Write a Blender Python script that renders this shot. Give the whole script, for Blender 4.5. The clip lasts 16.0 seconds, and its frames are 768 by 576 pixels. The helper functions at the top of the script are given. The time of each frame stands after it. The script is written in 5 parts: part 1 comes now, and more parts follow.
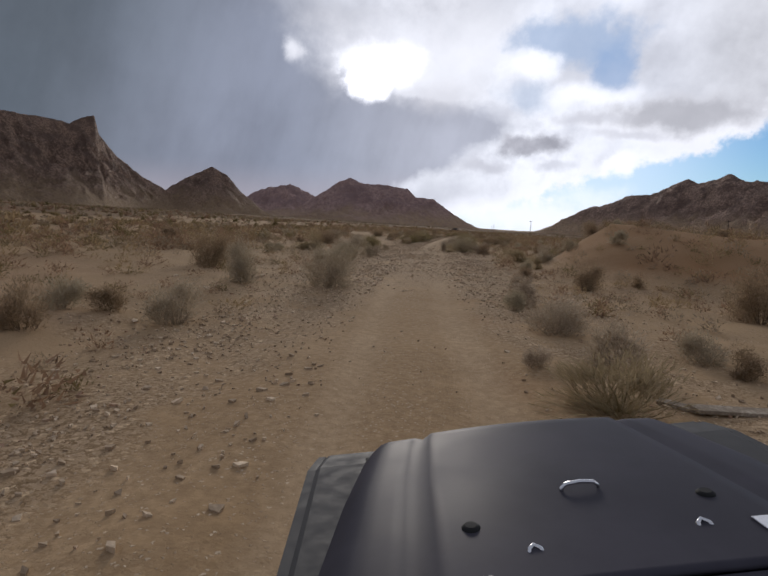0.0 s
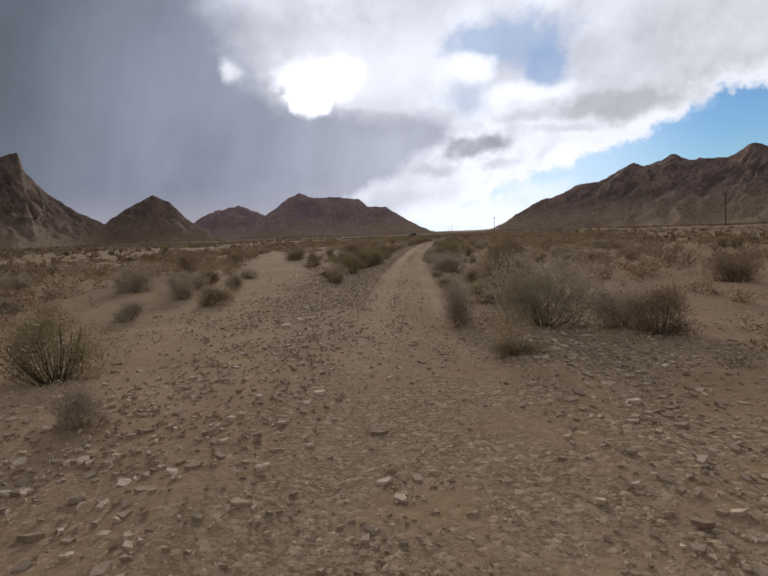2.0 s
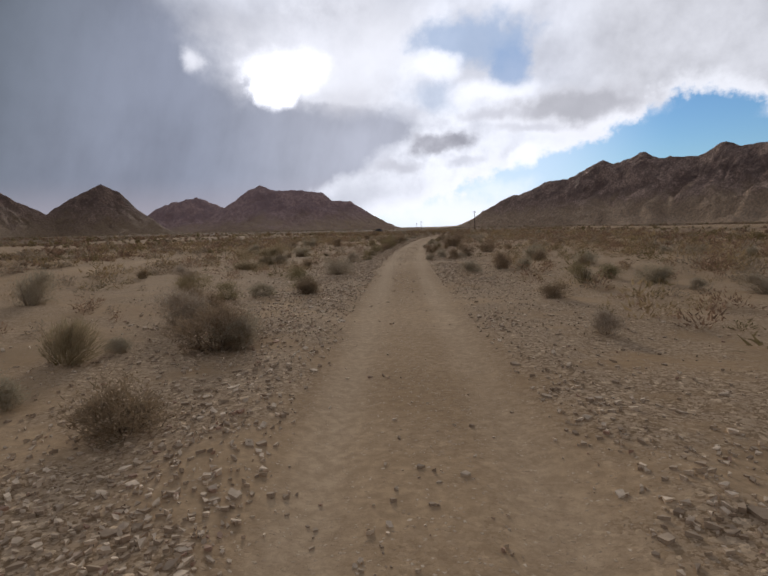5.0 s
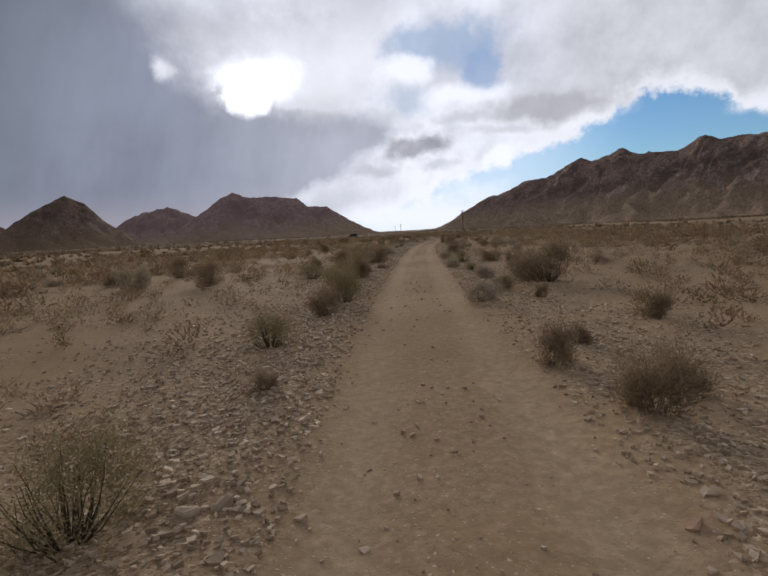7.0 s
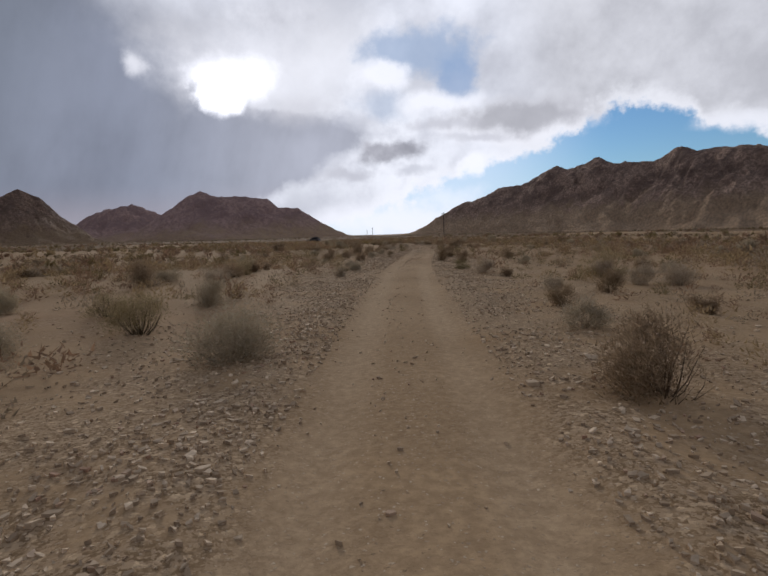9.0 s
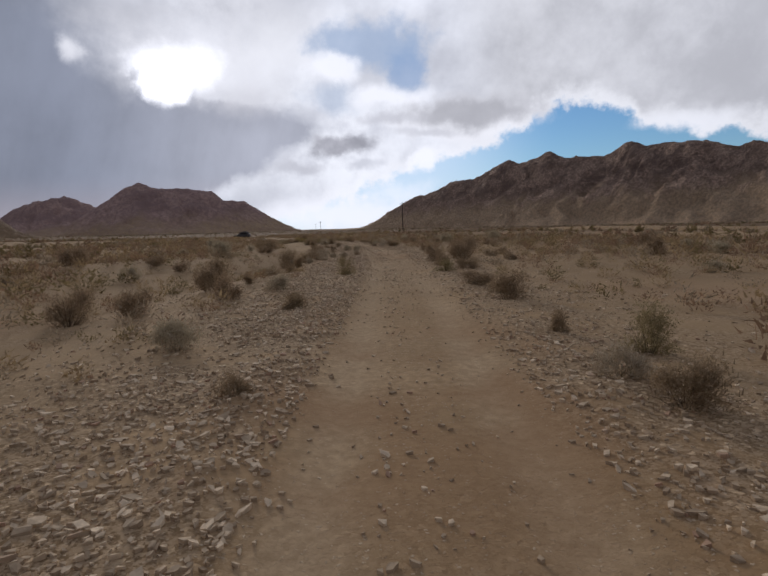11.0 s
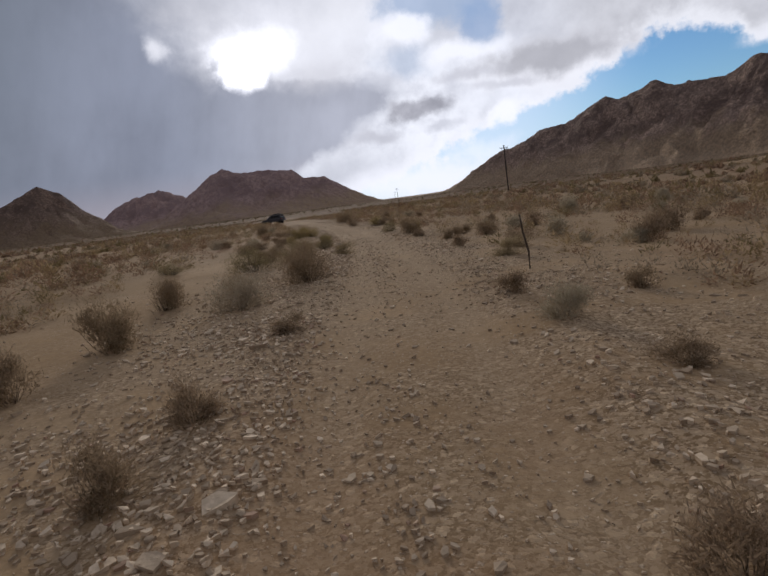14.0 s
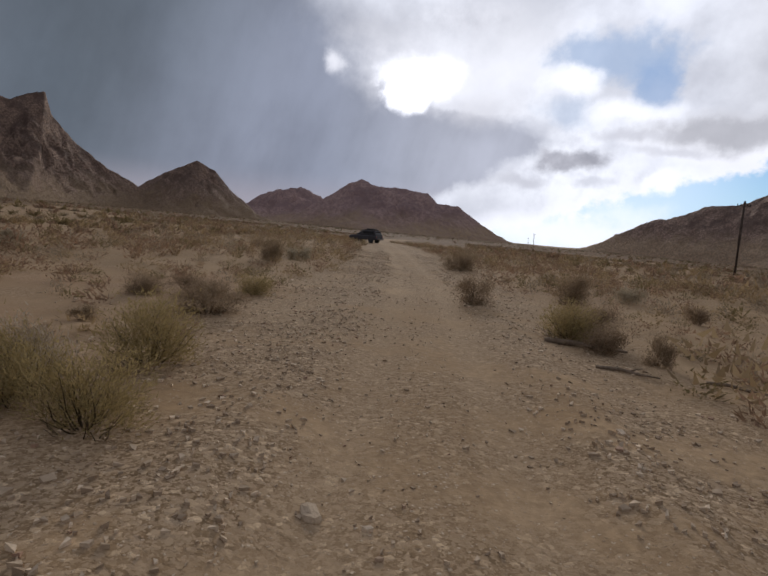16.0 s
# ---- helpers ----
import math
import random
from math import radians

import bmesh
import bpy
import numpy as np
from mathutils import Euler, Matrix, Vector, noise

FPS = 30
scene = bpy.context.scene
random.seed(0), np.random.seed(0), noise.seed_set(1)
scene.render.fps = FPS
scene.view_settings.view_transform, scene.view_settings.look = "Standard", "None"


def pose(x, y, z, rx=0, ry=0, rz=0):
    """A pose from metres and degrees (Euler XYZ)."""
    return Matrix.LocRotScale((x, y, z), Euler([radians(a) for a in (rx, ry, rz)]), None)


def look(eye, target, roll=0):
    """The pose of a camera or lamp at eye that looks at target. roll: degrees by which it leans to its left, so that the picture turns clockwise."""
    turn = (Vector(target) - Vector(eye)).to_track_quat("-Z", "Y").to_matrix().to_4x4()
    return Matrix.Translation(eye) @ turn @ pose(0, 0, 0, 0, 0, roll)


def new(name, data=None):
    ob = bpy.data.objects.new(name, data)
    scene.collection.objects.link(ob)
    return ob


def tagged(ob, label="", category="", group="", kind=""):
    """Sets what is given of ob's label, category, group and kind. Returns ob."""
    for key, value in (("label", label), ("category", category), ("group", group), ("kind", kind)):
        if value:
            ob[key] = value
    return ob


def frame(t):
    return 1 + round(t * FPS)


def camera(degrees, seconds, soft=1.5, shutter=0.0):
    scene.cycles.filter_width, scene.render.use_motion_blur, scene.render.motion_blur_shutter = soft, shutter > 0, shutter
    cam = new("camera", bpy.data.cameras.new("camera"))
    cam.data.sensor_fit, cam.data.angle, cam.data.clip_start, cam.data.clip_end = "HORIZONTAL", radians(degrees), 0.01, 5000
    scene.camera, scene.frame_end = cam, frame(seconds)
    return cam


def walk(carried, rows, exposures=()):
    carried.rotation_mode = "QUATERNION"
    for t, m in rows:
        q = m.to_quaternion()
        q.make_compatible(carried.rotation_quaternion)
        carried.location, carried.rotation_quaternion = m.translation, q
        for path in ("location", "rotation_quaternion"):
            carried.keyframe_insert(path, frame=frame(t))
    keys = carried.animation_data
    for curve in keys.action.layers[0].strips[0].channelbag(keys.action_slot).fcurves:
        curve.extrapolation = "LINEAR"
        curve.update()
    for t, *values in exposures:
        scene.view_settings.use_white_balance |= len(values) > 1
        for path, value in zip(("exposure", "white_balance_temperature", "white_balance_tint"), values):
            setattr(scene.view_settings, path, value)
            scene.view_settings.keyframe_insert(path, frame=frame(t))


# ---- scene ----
cam = camera(70.82, 16.0, 1.7)
walk(cam, [
    (0.0, pose(0.00, 0.00, 1.75, 83.57, -1.92, 19.81)),
    (0.5, pose(-2.60, 8.09, 1.75, 83.26, 2.83, 18.74)),
    (1.0, pose(-4.97, 16.26, 1.75, 84.36, -1.97, 16.55)),
    (1.5, pose(-6.97, 24.51, 1.75, 83.83, -0.25, 13.76)),
    (2.0, pose(-8.88, 32.80, 1.75, 84.60, 3.79, 15.14)),
    (2.5, pose(-10.91, 41.05, 1.75, 84.81, 2.93, 15.27)),
    (3.0, pose(-12.89, 49.32, 1.75, 83.96, 1.65, 14.41)),
    (3.5, pose(-14.75, 57.61, 1.75, 84.17, -1.45, 13.64)),
    (4.0, pose(-16.44, 65.94, 1.75, 83.63, 1.74, 12.19)),
    (5.2, pose(-20.04, 86.02, 1.75, 84.00, 3.11, 11.48)),
    (6.5, pose(-23.93, 107.78, 1.75, 84.61, 4.98, 10.82)),
    (7.0, pose(-25.20, 116.18, 1.75, 84.23, 4.69, 9.16)),
    (7.5, pose(-26.26, 124.61, 1.75, 84.37, 3.51, 7.90)),
    (8.0, pose(-27.15, 133.07, 1.75, 84.45, 2.46, 6.92)),
    (9.2, pose(-28.89, 153.39, 1.75, 84.46, 3.42, 6.17)),
    (10.5, pose(-30.69, 175.42, 1.75, 84.04, 3.56, 3.67)),
    (11.0, pose(-30.87, 183.91, 1.75, 83.58, 3.18, 1.18)),
    (11.5, pose(-30.83, 192.41, 1.75, 83.91, -0.48, 0.88)),
    (12.0, pose(-30.90, 200.91, 1.75, 84.23, -3.37, 2.90)),
    (12.5, pose(-31.20, 209.41, 1.75, 83.99, -5.29, 3.98)),
    (13.0, pose(-31.78, 217.89, 1.75, 83.59, -4.98, 6.82)),
    (13.5, pose(-32.73, 226.33, 1.75, 84.50, 0.96, 8.58)),
    (14.0, pose(-33.95, 234.75, 1.75, 80.90, 9.07, 10.02)),
    (14.5, pose(-35.40, 243.12, 1.75, 83.61, 3.26, 11.78)),
    (15.0, pose(-37.01, 251.47, 1.75, 84.74, 0.53, 12.47)),
    (15.5, pose(-39.14, 259.69, 1.75, 84.94, 2.96, 19.03)),
    (16.0, pose(-42.01, 267.69, 1.75, 84.57, -3.68, 23.32)),
], exposures=[(0.0, 0.09, 6290, 13.0), (4.0, 0.1, 6290, 13.0), (6.5, 0.0, 6290, 13.0), (13.5, -0.05, 6290, 13.5), (14.7, 0.07, 6290, 13.5), (16.0, 0.1, 6290, 13.0)])

# ---------- world and sun ----------
W = bpy.data.worlds.new("sky")
scene.world = W
W.use_nodes = True
wt = W.node_tree
wt.nodes.clear()


class Nodes:
    """Short hand for building a node tree."""

    def __init__(self, tree):
        self.t = tree

    def put(self, sock, v):
        if isinstance(v, bpy.types.NodeSocket):
            self.t.links.new(v, sock)
        elif v is not None:
            sock.default_value = v

    def node(self, kind, **props):
        n = self.t.nodes.new(kind)
        for k, v in props.items():
            setattr(n, k, v)
        return n

    def math(self, op, a, b=None, c=None, clamp=False):
        n = self.node("ShaderNodeMath", operation=op, use_clamp=clamp)
        for s, v in zip(n.inputs, (a, b, c)):
            self.put(s, v)
        return n.outputs[0]

    def noise(self, vec, scale, detail=4.0, rough=0.55, colour=False):
        n = self.node("ShaderNodeTexNoise")
        self.put(n.inputs["Vector"], vec)
        n.inputs["Scale"].default_value, n.inputs["Detail"].default_value = scale, detail
        n.inputs["Roughness"].default_value = rough
        return n.outputs["Color" if colour else "Fac"]

    def voronoi(self, vec, scale, out="Distance", feature="F1"):
        n = self.node("ShaderNodeTexVoronoi", feature=feature)
        self.put(n.inputs["Vector"], vec)
        n.inputs["Scale"].default_value = scale
        return n.outputs[out]

    def ramp(self, v, a, b, lo=0.0, hi=1.0, smooth=True):
        n = self.node("ShaderNodeMapRange", interpolation_type="SMOOTHSTEP" if smooth else "LINEAR")
        for s, x in zip(n.inputs, (v, a, b, lo, hi)):
            self.put(s, x)
        return n.outputs[0]

    def mix(self, fac, a, b, kind="MIX"):
        n = self.node("ShaderNodeMix", data_type="RGBA", blend_type=kind)
        self.put(n.inputs[0], fac)
        self.put(n.inputs[6], a)
        self.put(n.inputs[7], b)
        return n.outputs[2]


def rgb(r, g=None, b=None):
    return (r, r if g is None else g, r if b is None else b, 1.0)


SUN_AZ, SUN_EL = 21.0, 16.0  # degrees left of +y, degrees up
w = Nodes(wt)
tc = w.node("ShaderNodeTexCoord").outputs["Generated"]
nz = w.node("ShaderNodeSeparateXYZ")
wt.links.new(tc, nz.inputs[0])
az0 = w.math("MULTIPLY", w.math("ARCTAN2", w.math("MULTIPLY", nz.outputs[0], -1.0), nz.outputs[1]), 57.2958)
el0 = w.math("MULTIPLY", w.math("ARCSINE", nz.outputs[2]), 57.2958)
warp = w.node("ShaderNodeSeparateColor")
wt.links.new(w.noise(tc, 9.0, 6.0, 0.6, colour=True), warp.inputs[0])
az = w.math("ADD", az0, w.math("MULTIPLY", w.math("SUBTRACT", warp.outputs[0], 0.5), 7.0))
el = w.math("ADD", el0, w.math("MULTIPLY", w.math("SUBTRACT", warp.outputs[1], 0.5), 3.6))
wisp = w.noise(tc, 16.0, 7.0, 0.6)
billow = w.noise(tc, 5.0, 6.0, 0.55)
curl = w.noise(tc, 34.0, 5.0, 0.58)
fall = w.node("ShaderNodeCombineXYZ")
w.put(fall.inputs[0], w.math("MULTIPLY", w.math("ADD", az0, w.math("MULTIPLY", el, 0.25)), 0.26))
w.put(fall.inputs[1], w.math("MULTIPLY", el0, 0.09))
streak = w.noise(fall.outputs[0], 1.0, 5.0, 0.6)


def cloud(a, e, ra, re, soft, rough=1.0):
    """How far the sky belongs to a cloud round (a, e) with those half-widths, in degrees."""
    u = w.math("DIVIDE", w.math("SUBTRACT", az, a), ra)
    v = w.math("DIVIDE", w.math("SUBTRACT", el, e), re)
    q = w.math("SQRT", w.math("ADD", w.math("MULTIPLY", u, u), w.math("MULTIPLY", v, v)))
    q = w.math("ADD", q, w.math("MULTIPLY", w.math("SUBTRACT", curl if min(ra, re) < 3 else wisp, 0.5), rough))
    return w.ramp(q, 1.0 + soft, max(0.0, 1.0 - soft), 0.0, 1.0)


def outline(v, points, lo, hi, top):
    """A line through (angle, angle) points: the second angle at the first, v."""
    n = w.node("ShaderNodeValToRGB")
    n.color_ramp.interpolation = "LINEAR"
    e = n.color_ramp.elements
    while len(e) < len(points):
        e.new(0.5)
    for k, (p, h) in zip(e, sorted(points)):
        k.position = (p - lo) / (hi - lo)
        k.color = rgb(h / top)
    w.put(n.inputs[0], w.ramp(v, lo, hi, 0.0, 1.0, smooth=False))
    return w.math("MULTIPLY", n.outputs[0], top)


def over(col, fac, paint, amount=1.0):
    return w.mix(w.math("MULTIPLY", fac, amount) if amount != 1.0 else fac, col, paint)


blue = w.node("ShaderNodeTexSky", sky_type="NISHITA", sun_disc=False)
blue.sun_elevation, blue.sun_rotation = radians(SUN_EL), radians(-SUN_AZ)
blue.air_density, blue.dust_density, blue.ozone_density = 1.0, 0.2, 3.0
blue_sky = w.mix(1.0, blue.outputs[0], rgb(0.062, 0.078, 0.092), "MULTIPLY")
blue_sky = w.mix(w.ramp(az0, -17.0, -1.0, 0.0, 0.8), blue_sky, rgb(0.66, 0.80, 0.97))
# high overcast, brighter towards the sun
sky = w.mix(w.ramp(billow, 0.35, 0.68), rgb(0.54, 0.56, 0.615), rgb(0.89, 0.92, 0.985))
sky = over(sky, w.ramp(az0, -4.0, -14.0), w.mix(w.ramp(w.noise(tc, 8.0, 6.0, 0.6), 0.3, 0.7), rgb(0.47, 0.475, 0.50), rgb(0.72, 0.73, 0.76)), 0.8)
sky = over(sky, cloud(8, 9, 9, 6, 0.6), w.mix(w.ramp(wisp, 0.3, 0.7), rgb(0.66, 0.68, 0.74), rgb(1.02, 1.05, 1.10)), 0.9)
# clear band over the range, and the pale sky in the saddle
edge = outline(az, ((-50, 5), (-32, 7.0), (-27, 7.8), (-24.5, 8.6), (-22.8, 9.8), (-20, 10.7), (-16, 11.0), (-14.8, 10.6), (-13.8, 9.3), (-11, 8.6), (-8, 7.8), (-3.7, 6.4), (0, 5.2), (4, 3.8), (9, 2.2), (13, 1.0)), -50.0, 14.0, 14.0)
clear = w.math("SUBTRACT", w.math("ADD", edge, w.math("MULTIPLY", w.math("SUBTRACT", curl, 0.5), 3.4)), el)
sky = over(sky, w.ramp(clear, -2.2, 0.0), rgb(0.98, 1.0, 1.04), 0.6)
sky = over(sky, w.ramp(clear, -0.3, 0.8), blue_sky)
sky = over(sky, cloud(-28, 8.2, 3.5, 0.8, 0.6), rgb(0.86, 0.88, 0.93), 0.8)
sky = over(sky, cloud(5, 1.6, 8, 1.8, 0.7), rgb(0.96, 0.98, 1.04), 0.85)
sky = over(sky, cloud(-1.5, 3.6, 2.6, 0.8, 0.8), rgb(0.95, 0.99, 1.06), 0.5)
# the dark rain cloud
rim = outline(el, ((0, 22), (4.2, 18.0), (5.2, 15.8), (6.8, 12.6), (8.5, 10.0), (10.4, 8.4), (12.0, 9.4), (12.8, 13.0), (13.5, 22.0), (15, 23.5), (17.5, 25.5), (20, 27.5), (25, 31), (40, 45)), 0.0, 40.0, 50.0)
deep = w.math("SUBTRACT", w.math("ADD", az, w.math("MULTIPLY", w.math("SUBTRACT", wisp, 0.5), 5.0)), rim)
soft = w.ramp(el0, 9.0, 16.0, 1.6, 6.0)
murk = w.mix(w.ramp(az0, 12.0, 33.0), rgb(0.41, 0.43, 0.495), rgb(0.235, 0.26, 0.325))
murk = w.mix(w.ramp(w.math("ADD", az0, w.math("MULTIPLY", el0, 0.45)), 38.0, 60.0), murk, rgb(0.098, 0.12, 0.145))
murk = w.mix(1.0, murk, w.mix(w.ramp(w.math("ADD", w.math("MULTIPLY", streak, 0.25), w.math("MULTIPLY", w.noise(tc, 3.5, 5.0, 0.5), 0.75)), 0.33, 0.67), rgb(0.80), rgb(1.18)), "MULTIPLY")
murk = w.mix(w.math("MULTIPLY", w.ramp(el0, 6.5, 1.5), 0.65), murk, rgb(0.43, 0.385, 0.42))
sky = over(sky, w.ramp(w.math("DIVIDE", deep, soft), -1.0, 1.0), murk, 0.97)
# breaks and small clouds
sky = over(sky, cloud(14.0, 13.4, 3.6, 1.6, 0.8), rgb(0.60, 0.605, 0.645), 0.75)
sky = over(sky, cloud(11, 18, 5, 4.0, 0.9), rgb(0.90, 0.91, 0.94), 0.6)
sky = over(sky, cloud(17, 21.5, 6, 1.8, 0.8), w.mix(w.ramp(wisp, 0.3, 0.7), rgb(0.55, 0.56, 0.60), rgb(0.85, 0.86, 0.9)), 0.6)
sky = over(sky, cloud(24.5, 19.8, 3.5, 1.6, 0.9), rgb(0.55, 0.56, 0.60), 0.6)
sky = over(sky, cloud(1.6, 17.7, 5.0, 2.3, 0.4), w.mix(wisp, rgb(0.27, 0.39, 0.58), rgb(0.44, 0.54, 0.70)), 0.8)
sky = over(sky, cloud(-1.8, 15.6, 1.9, 1.9, 0.5), rgb(0.30, 0.42, 0.62), 0.8)
sky = over(sky, cloud(5.8, 13.1, 2.6, 1.2, 0.7), rgb(0.40, 0.50, 0.65), 0.55)
sky = over(sky, cloud(5.2, 15.6, 2.6, 1.4, 0.5), rgb(0.98, 1.0, 1.05), 0.9)
sky = over(sky, cloud(0.4, 13.0, 3.2, 0.9, 0.6), rgb(1.0, 1.02, 1.07), 0.8)
sky = over(sky, cloud(-7.5, 10.6, 7.4, 2.0, 0.4), rgb(0.93, 0.94, 0.98), 0.75)
sky = over(sky, cloud(-8.0, 11.1, 6.6, 1.5, 0.5), w.mix(wisp, rgb(0.36, 0.365, 0.395), rgb(0.56, 0.565, 0.60)), 0.95)
sky = over(sky, cloud(0.4, 10.9, 2.6, 0.55, 0.7), rgb(0.60, 0.61, 0.66), 0.75)
sky = over(sky, cloud(-3.0, 9.3, 2.4, 0.45, 0.7), rgb(0.60, 0.61, 0.66), 0.7)
sky = over(sky, cloud(5.6, 8.5, 3.5, 1.0, 0.4, 0.8), w.mix(w.ramp(wisp, 0.35, 0.65), rgb(0.33, 0.335, 0.375), rgb(0.47, 0.475, 0.52)), 0.95)
sky = over(sky, cloud(9.8, 6.5, 2.8, 0.5, 0.7), rgb(0.55, 0.56, 0.61), 0.75)
sky = over(sky, cloud(3.0, 6.3, 1.7, 0.4, 0.7), rgb(0.58, 0.60, 0.66), 0.7)
sky = over(sky, cloud(-3.1, 6.4, 1.5, 1.15, 0.35), rgb(0.98, 1.0, 1.06), 0.9)
# the sun behind a hole in the cloud
sky = over(sky, cloud(19.6, 16.6, 5.6, 2.8, 0.9, 0.8), rgb(0.95, 0.96, 1.0), 0.8)
sky = over(sky, cloud(20.3, 16.0, 3.0, 1.6, 0.8, 0.5), rgb(1.5, 1.52, 1.58))
sky = over(sky, cloud(22.0, 14.2, 2.0, 1.7, 0.4, 0.4), rgb(1.5, 1.52, 1.58))
sky = over(sky, cloud(28.9, 16.9, 0.9, 0.8, 0.95, 0.5), rgb(0.95, 0.96, 1.0), 0.75)
# darker grey added over the unseen sky, to cut the light on the ground
lid = w.math("MAXIMUM", w.ramp(el0, 25.0, 38.0), w.ramp(w.math("ABSOLUTE", az0), 55.0, 85.0))
sky = w.mix(lid, sky, w.mix(billow, rgb(0.195, 0.21, 0.251), rgb(0.351, 0.365, 0.412)))
bg = w.node("ShaderNodeBackground")
wt.links.new(sky, bg.inputs[0])
bg.inputs[1].default_value = 1.0
wt.links.new(bg.outputs[0], w.node("ShaderNodeOutputWorld").inputs[0])

sun = new("sun", bpy.data.lights.new("sun", "SUN"))
sun.data.energy, sun.data.angle, sun.data.color = 1.3, radians(12), (1.0, 0.92, 0.80)
_a, _e = radians(SUN_AZ), radians(SUN_EL)
_way = Vector((-math.sin(_a) * math.cos(_e), math.cos(_a) * math.cos(_e), math.sin(_e)))
sun.matrix_world = look((0, 0, 60), Vector((0, 0, 60)) - _way)


# ---------- materials ----------
def material(name):
    m = bpy.data.materials.new(name)
    m.use_nodes = True
    m.node_tree.nodes.clear()
    n = Nodes(m.node_tree)
    b = n.node("ShaderNodeBsdfPrincipled")
    m.node_tree.links.new(b.outputs[0], n.node("ShaderNodeOutputMaterial").inputs[0])
    return m, n, b


def bump(n, b, height, strength, distance):
    k = n.node("ShaderNodeBump")
    k.inputs["Strength"].default_value, k.inputs["Distance"].default_value = strength, distance
    n.put(k.inputs["Height"], height)
    n.put(b.inputs["Normal"], k.outputs[0])


def ground_material():
    m, n, b = material("desert_ground")
    co = n.node("ShaderNodeTexCoord").outputs["Object"]
    road = n.node("ShaderNodeAttribute", attribute_name="track").outputs["Fac"]
    rust = n.node("ShaderNodeAttribute", attribute_name="rust").outputs["Fac"]
    patch = n.noise(co, 0.16, 5, 0.6)
    grain = n.noise(co, 9.0, 6, 0.65)
    bent = n.node("ShaderNodeVectorMath", operation="MULTIPLY_ADD")
    n.put(bent.inputs[0], n.noise(co, 26.0, 3, 0.6, colour=True))
    bent.inputs[1].default_value = (0.055, 0.055, 0.055)
    n.put(bent.inputs[2], co)
    co = bent.outputs[0]
    cell = n.voronoi(co, 23.0, "Color")
    edge = n.voronoi(co, 23.0)
    cell2 = n.voronoi(co, 52.0, "Color")
    edge2 = n.voronoi(co, 52.0)
    sep = n.node("ShaderNodeSeparateColor")
    n.put(sep.inputs[0], cell)
    sep2 = n.node("ShaderNodeSeparateColor")
    n.put(sep2.inputs[0], cell2)
    dirt = n.mix(n.ramp(patch, 0.35, 0.65), rgb(0.37, 0.243, 0.127), rgb(0.52, 0.36, 0.205))
    dirt = n.mix(n.ramp(grain, 0.35, 0.7), n.mix(0.5, dirt, rgb(0.22, 0.145, 0.08)), dirt)
    stony = n.mix(n.math("MULTIPLY", n.ramp(sep.outputs[0], 0.35, 0.95), n.ramp(sep.outputs[1], 0.4, 0.8, 0.35, 1.0)), rgb(0.20, 0.13, 0.07), rgb(0.66, 0.49, 0.31))
    stony = n.mix(n.ramp(sep2.outputs[0], 0.3, 1.0), stony, rgb(0.42, 0.305, 0.192))
    stones = n.math("MULTIPLY", n.ramp(n.noise(co, 0.55, 5, 0.65), 0.34, 0.54), n.math("SUBTRACT", 1.0, n.math("MULTIPLY", road, 0.75)))
    col = n.mix(stones, dirt, stony)
    sep3 = n.node("ShaderNodeSeparateColor")
    n.put(sep3.inputs[0], n.voronoi(co, 28.0, "Color"))
    pebble = n.math("MULTIPLY", n.ramp(n.voronoi(co, 28.0), 0.34, 0.22), n.ramp(sep3.outputs[1], 0.55, 0.75))
    col = n.mix(n.math("MULTIPLY", pebble, 0.85), col, n.mix(sep3.outputs[2], rgb(0.26, 0.18, 0.11), rgb(0.66, 0.53, 0.38)))
    weeds = n.node("ShaderNodeAttribute", attribute_name="weeds").outputs["Fac"]
    tuft = n.ramp(n.noise(co, 0.9, 6, 0.72), 0.44, 0.58)
    cover = n.math("MULTIPLY", weeds, n.math("ADD", 0.38, n.math("MULTIPLY", tuft, 0.62)), clamp=True)
    col = n.mix(cover, col, n.mix(n.noise(co, 0.4, 4, 0.6), rgb(0.30, 0.208, 0.117), rgb(0.46, 0.32, 0.185)))
    # far scrub cover, painted darker to include the shade within the scrub
    col = n.mix(n.ramp(weeds, 1.0, 1.8, 0.0, 0.9), col, n.mix(tuft, rgb(0.19, 0.127, 0.077), rgb(0.12, 0.081, 0.051)))
    rut = n.node("ShaderNodeAttribute", attribute_name="rut").outputs["Fac"]
    col = n.mix(n.math("MULTIPLY", rut, 0.6), col, n.mix(n.ramp(grain, 0.3, 0.7), rgb(0.44, 0.315, 0.19), rgb(0.60, 0.45, 0.29)))
    red = n.math("MULTIPLY", n.math("MULTIPLY", weeds, n.ramp(n.noise(co, 0.07, 5, 0.65), 0.5, 0.68)), 0.28, clamp=True)
    col = n.mix(red, col, rgb(0.32, 0.19, 0.115))
    col = n.mix(n.math("MULTIPLY", rust, 0.75), col, rgb(0.31, 0.178, 0.09))
    n.put(b.inputs["Base Color"], col)
    b.inputs["Roughness"].default_value = 0.95
    b.inputs["Specular IOR Level"].default_value = 0.03
    proud = n.ramp(sep.outputs[1], 0.5, 0.8)
    fine = n.ramp(sep2.outputs[1], 0.45, 0.8)
    grit = n.noise(co, 70.0, 5, 0.7)
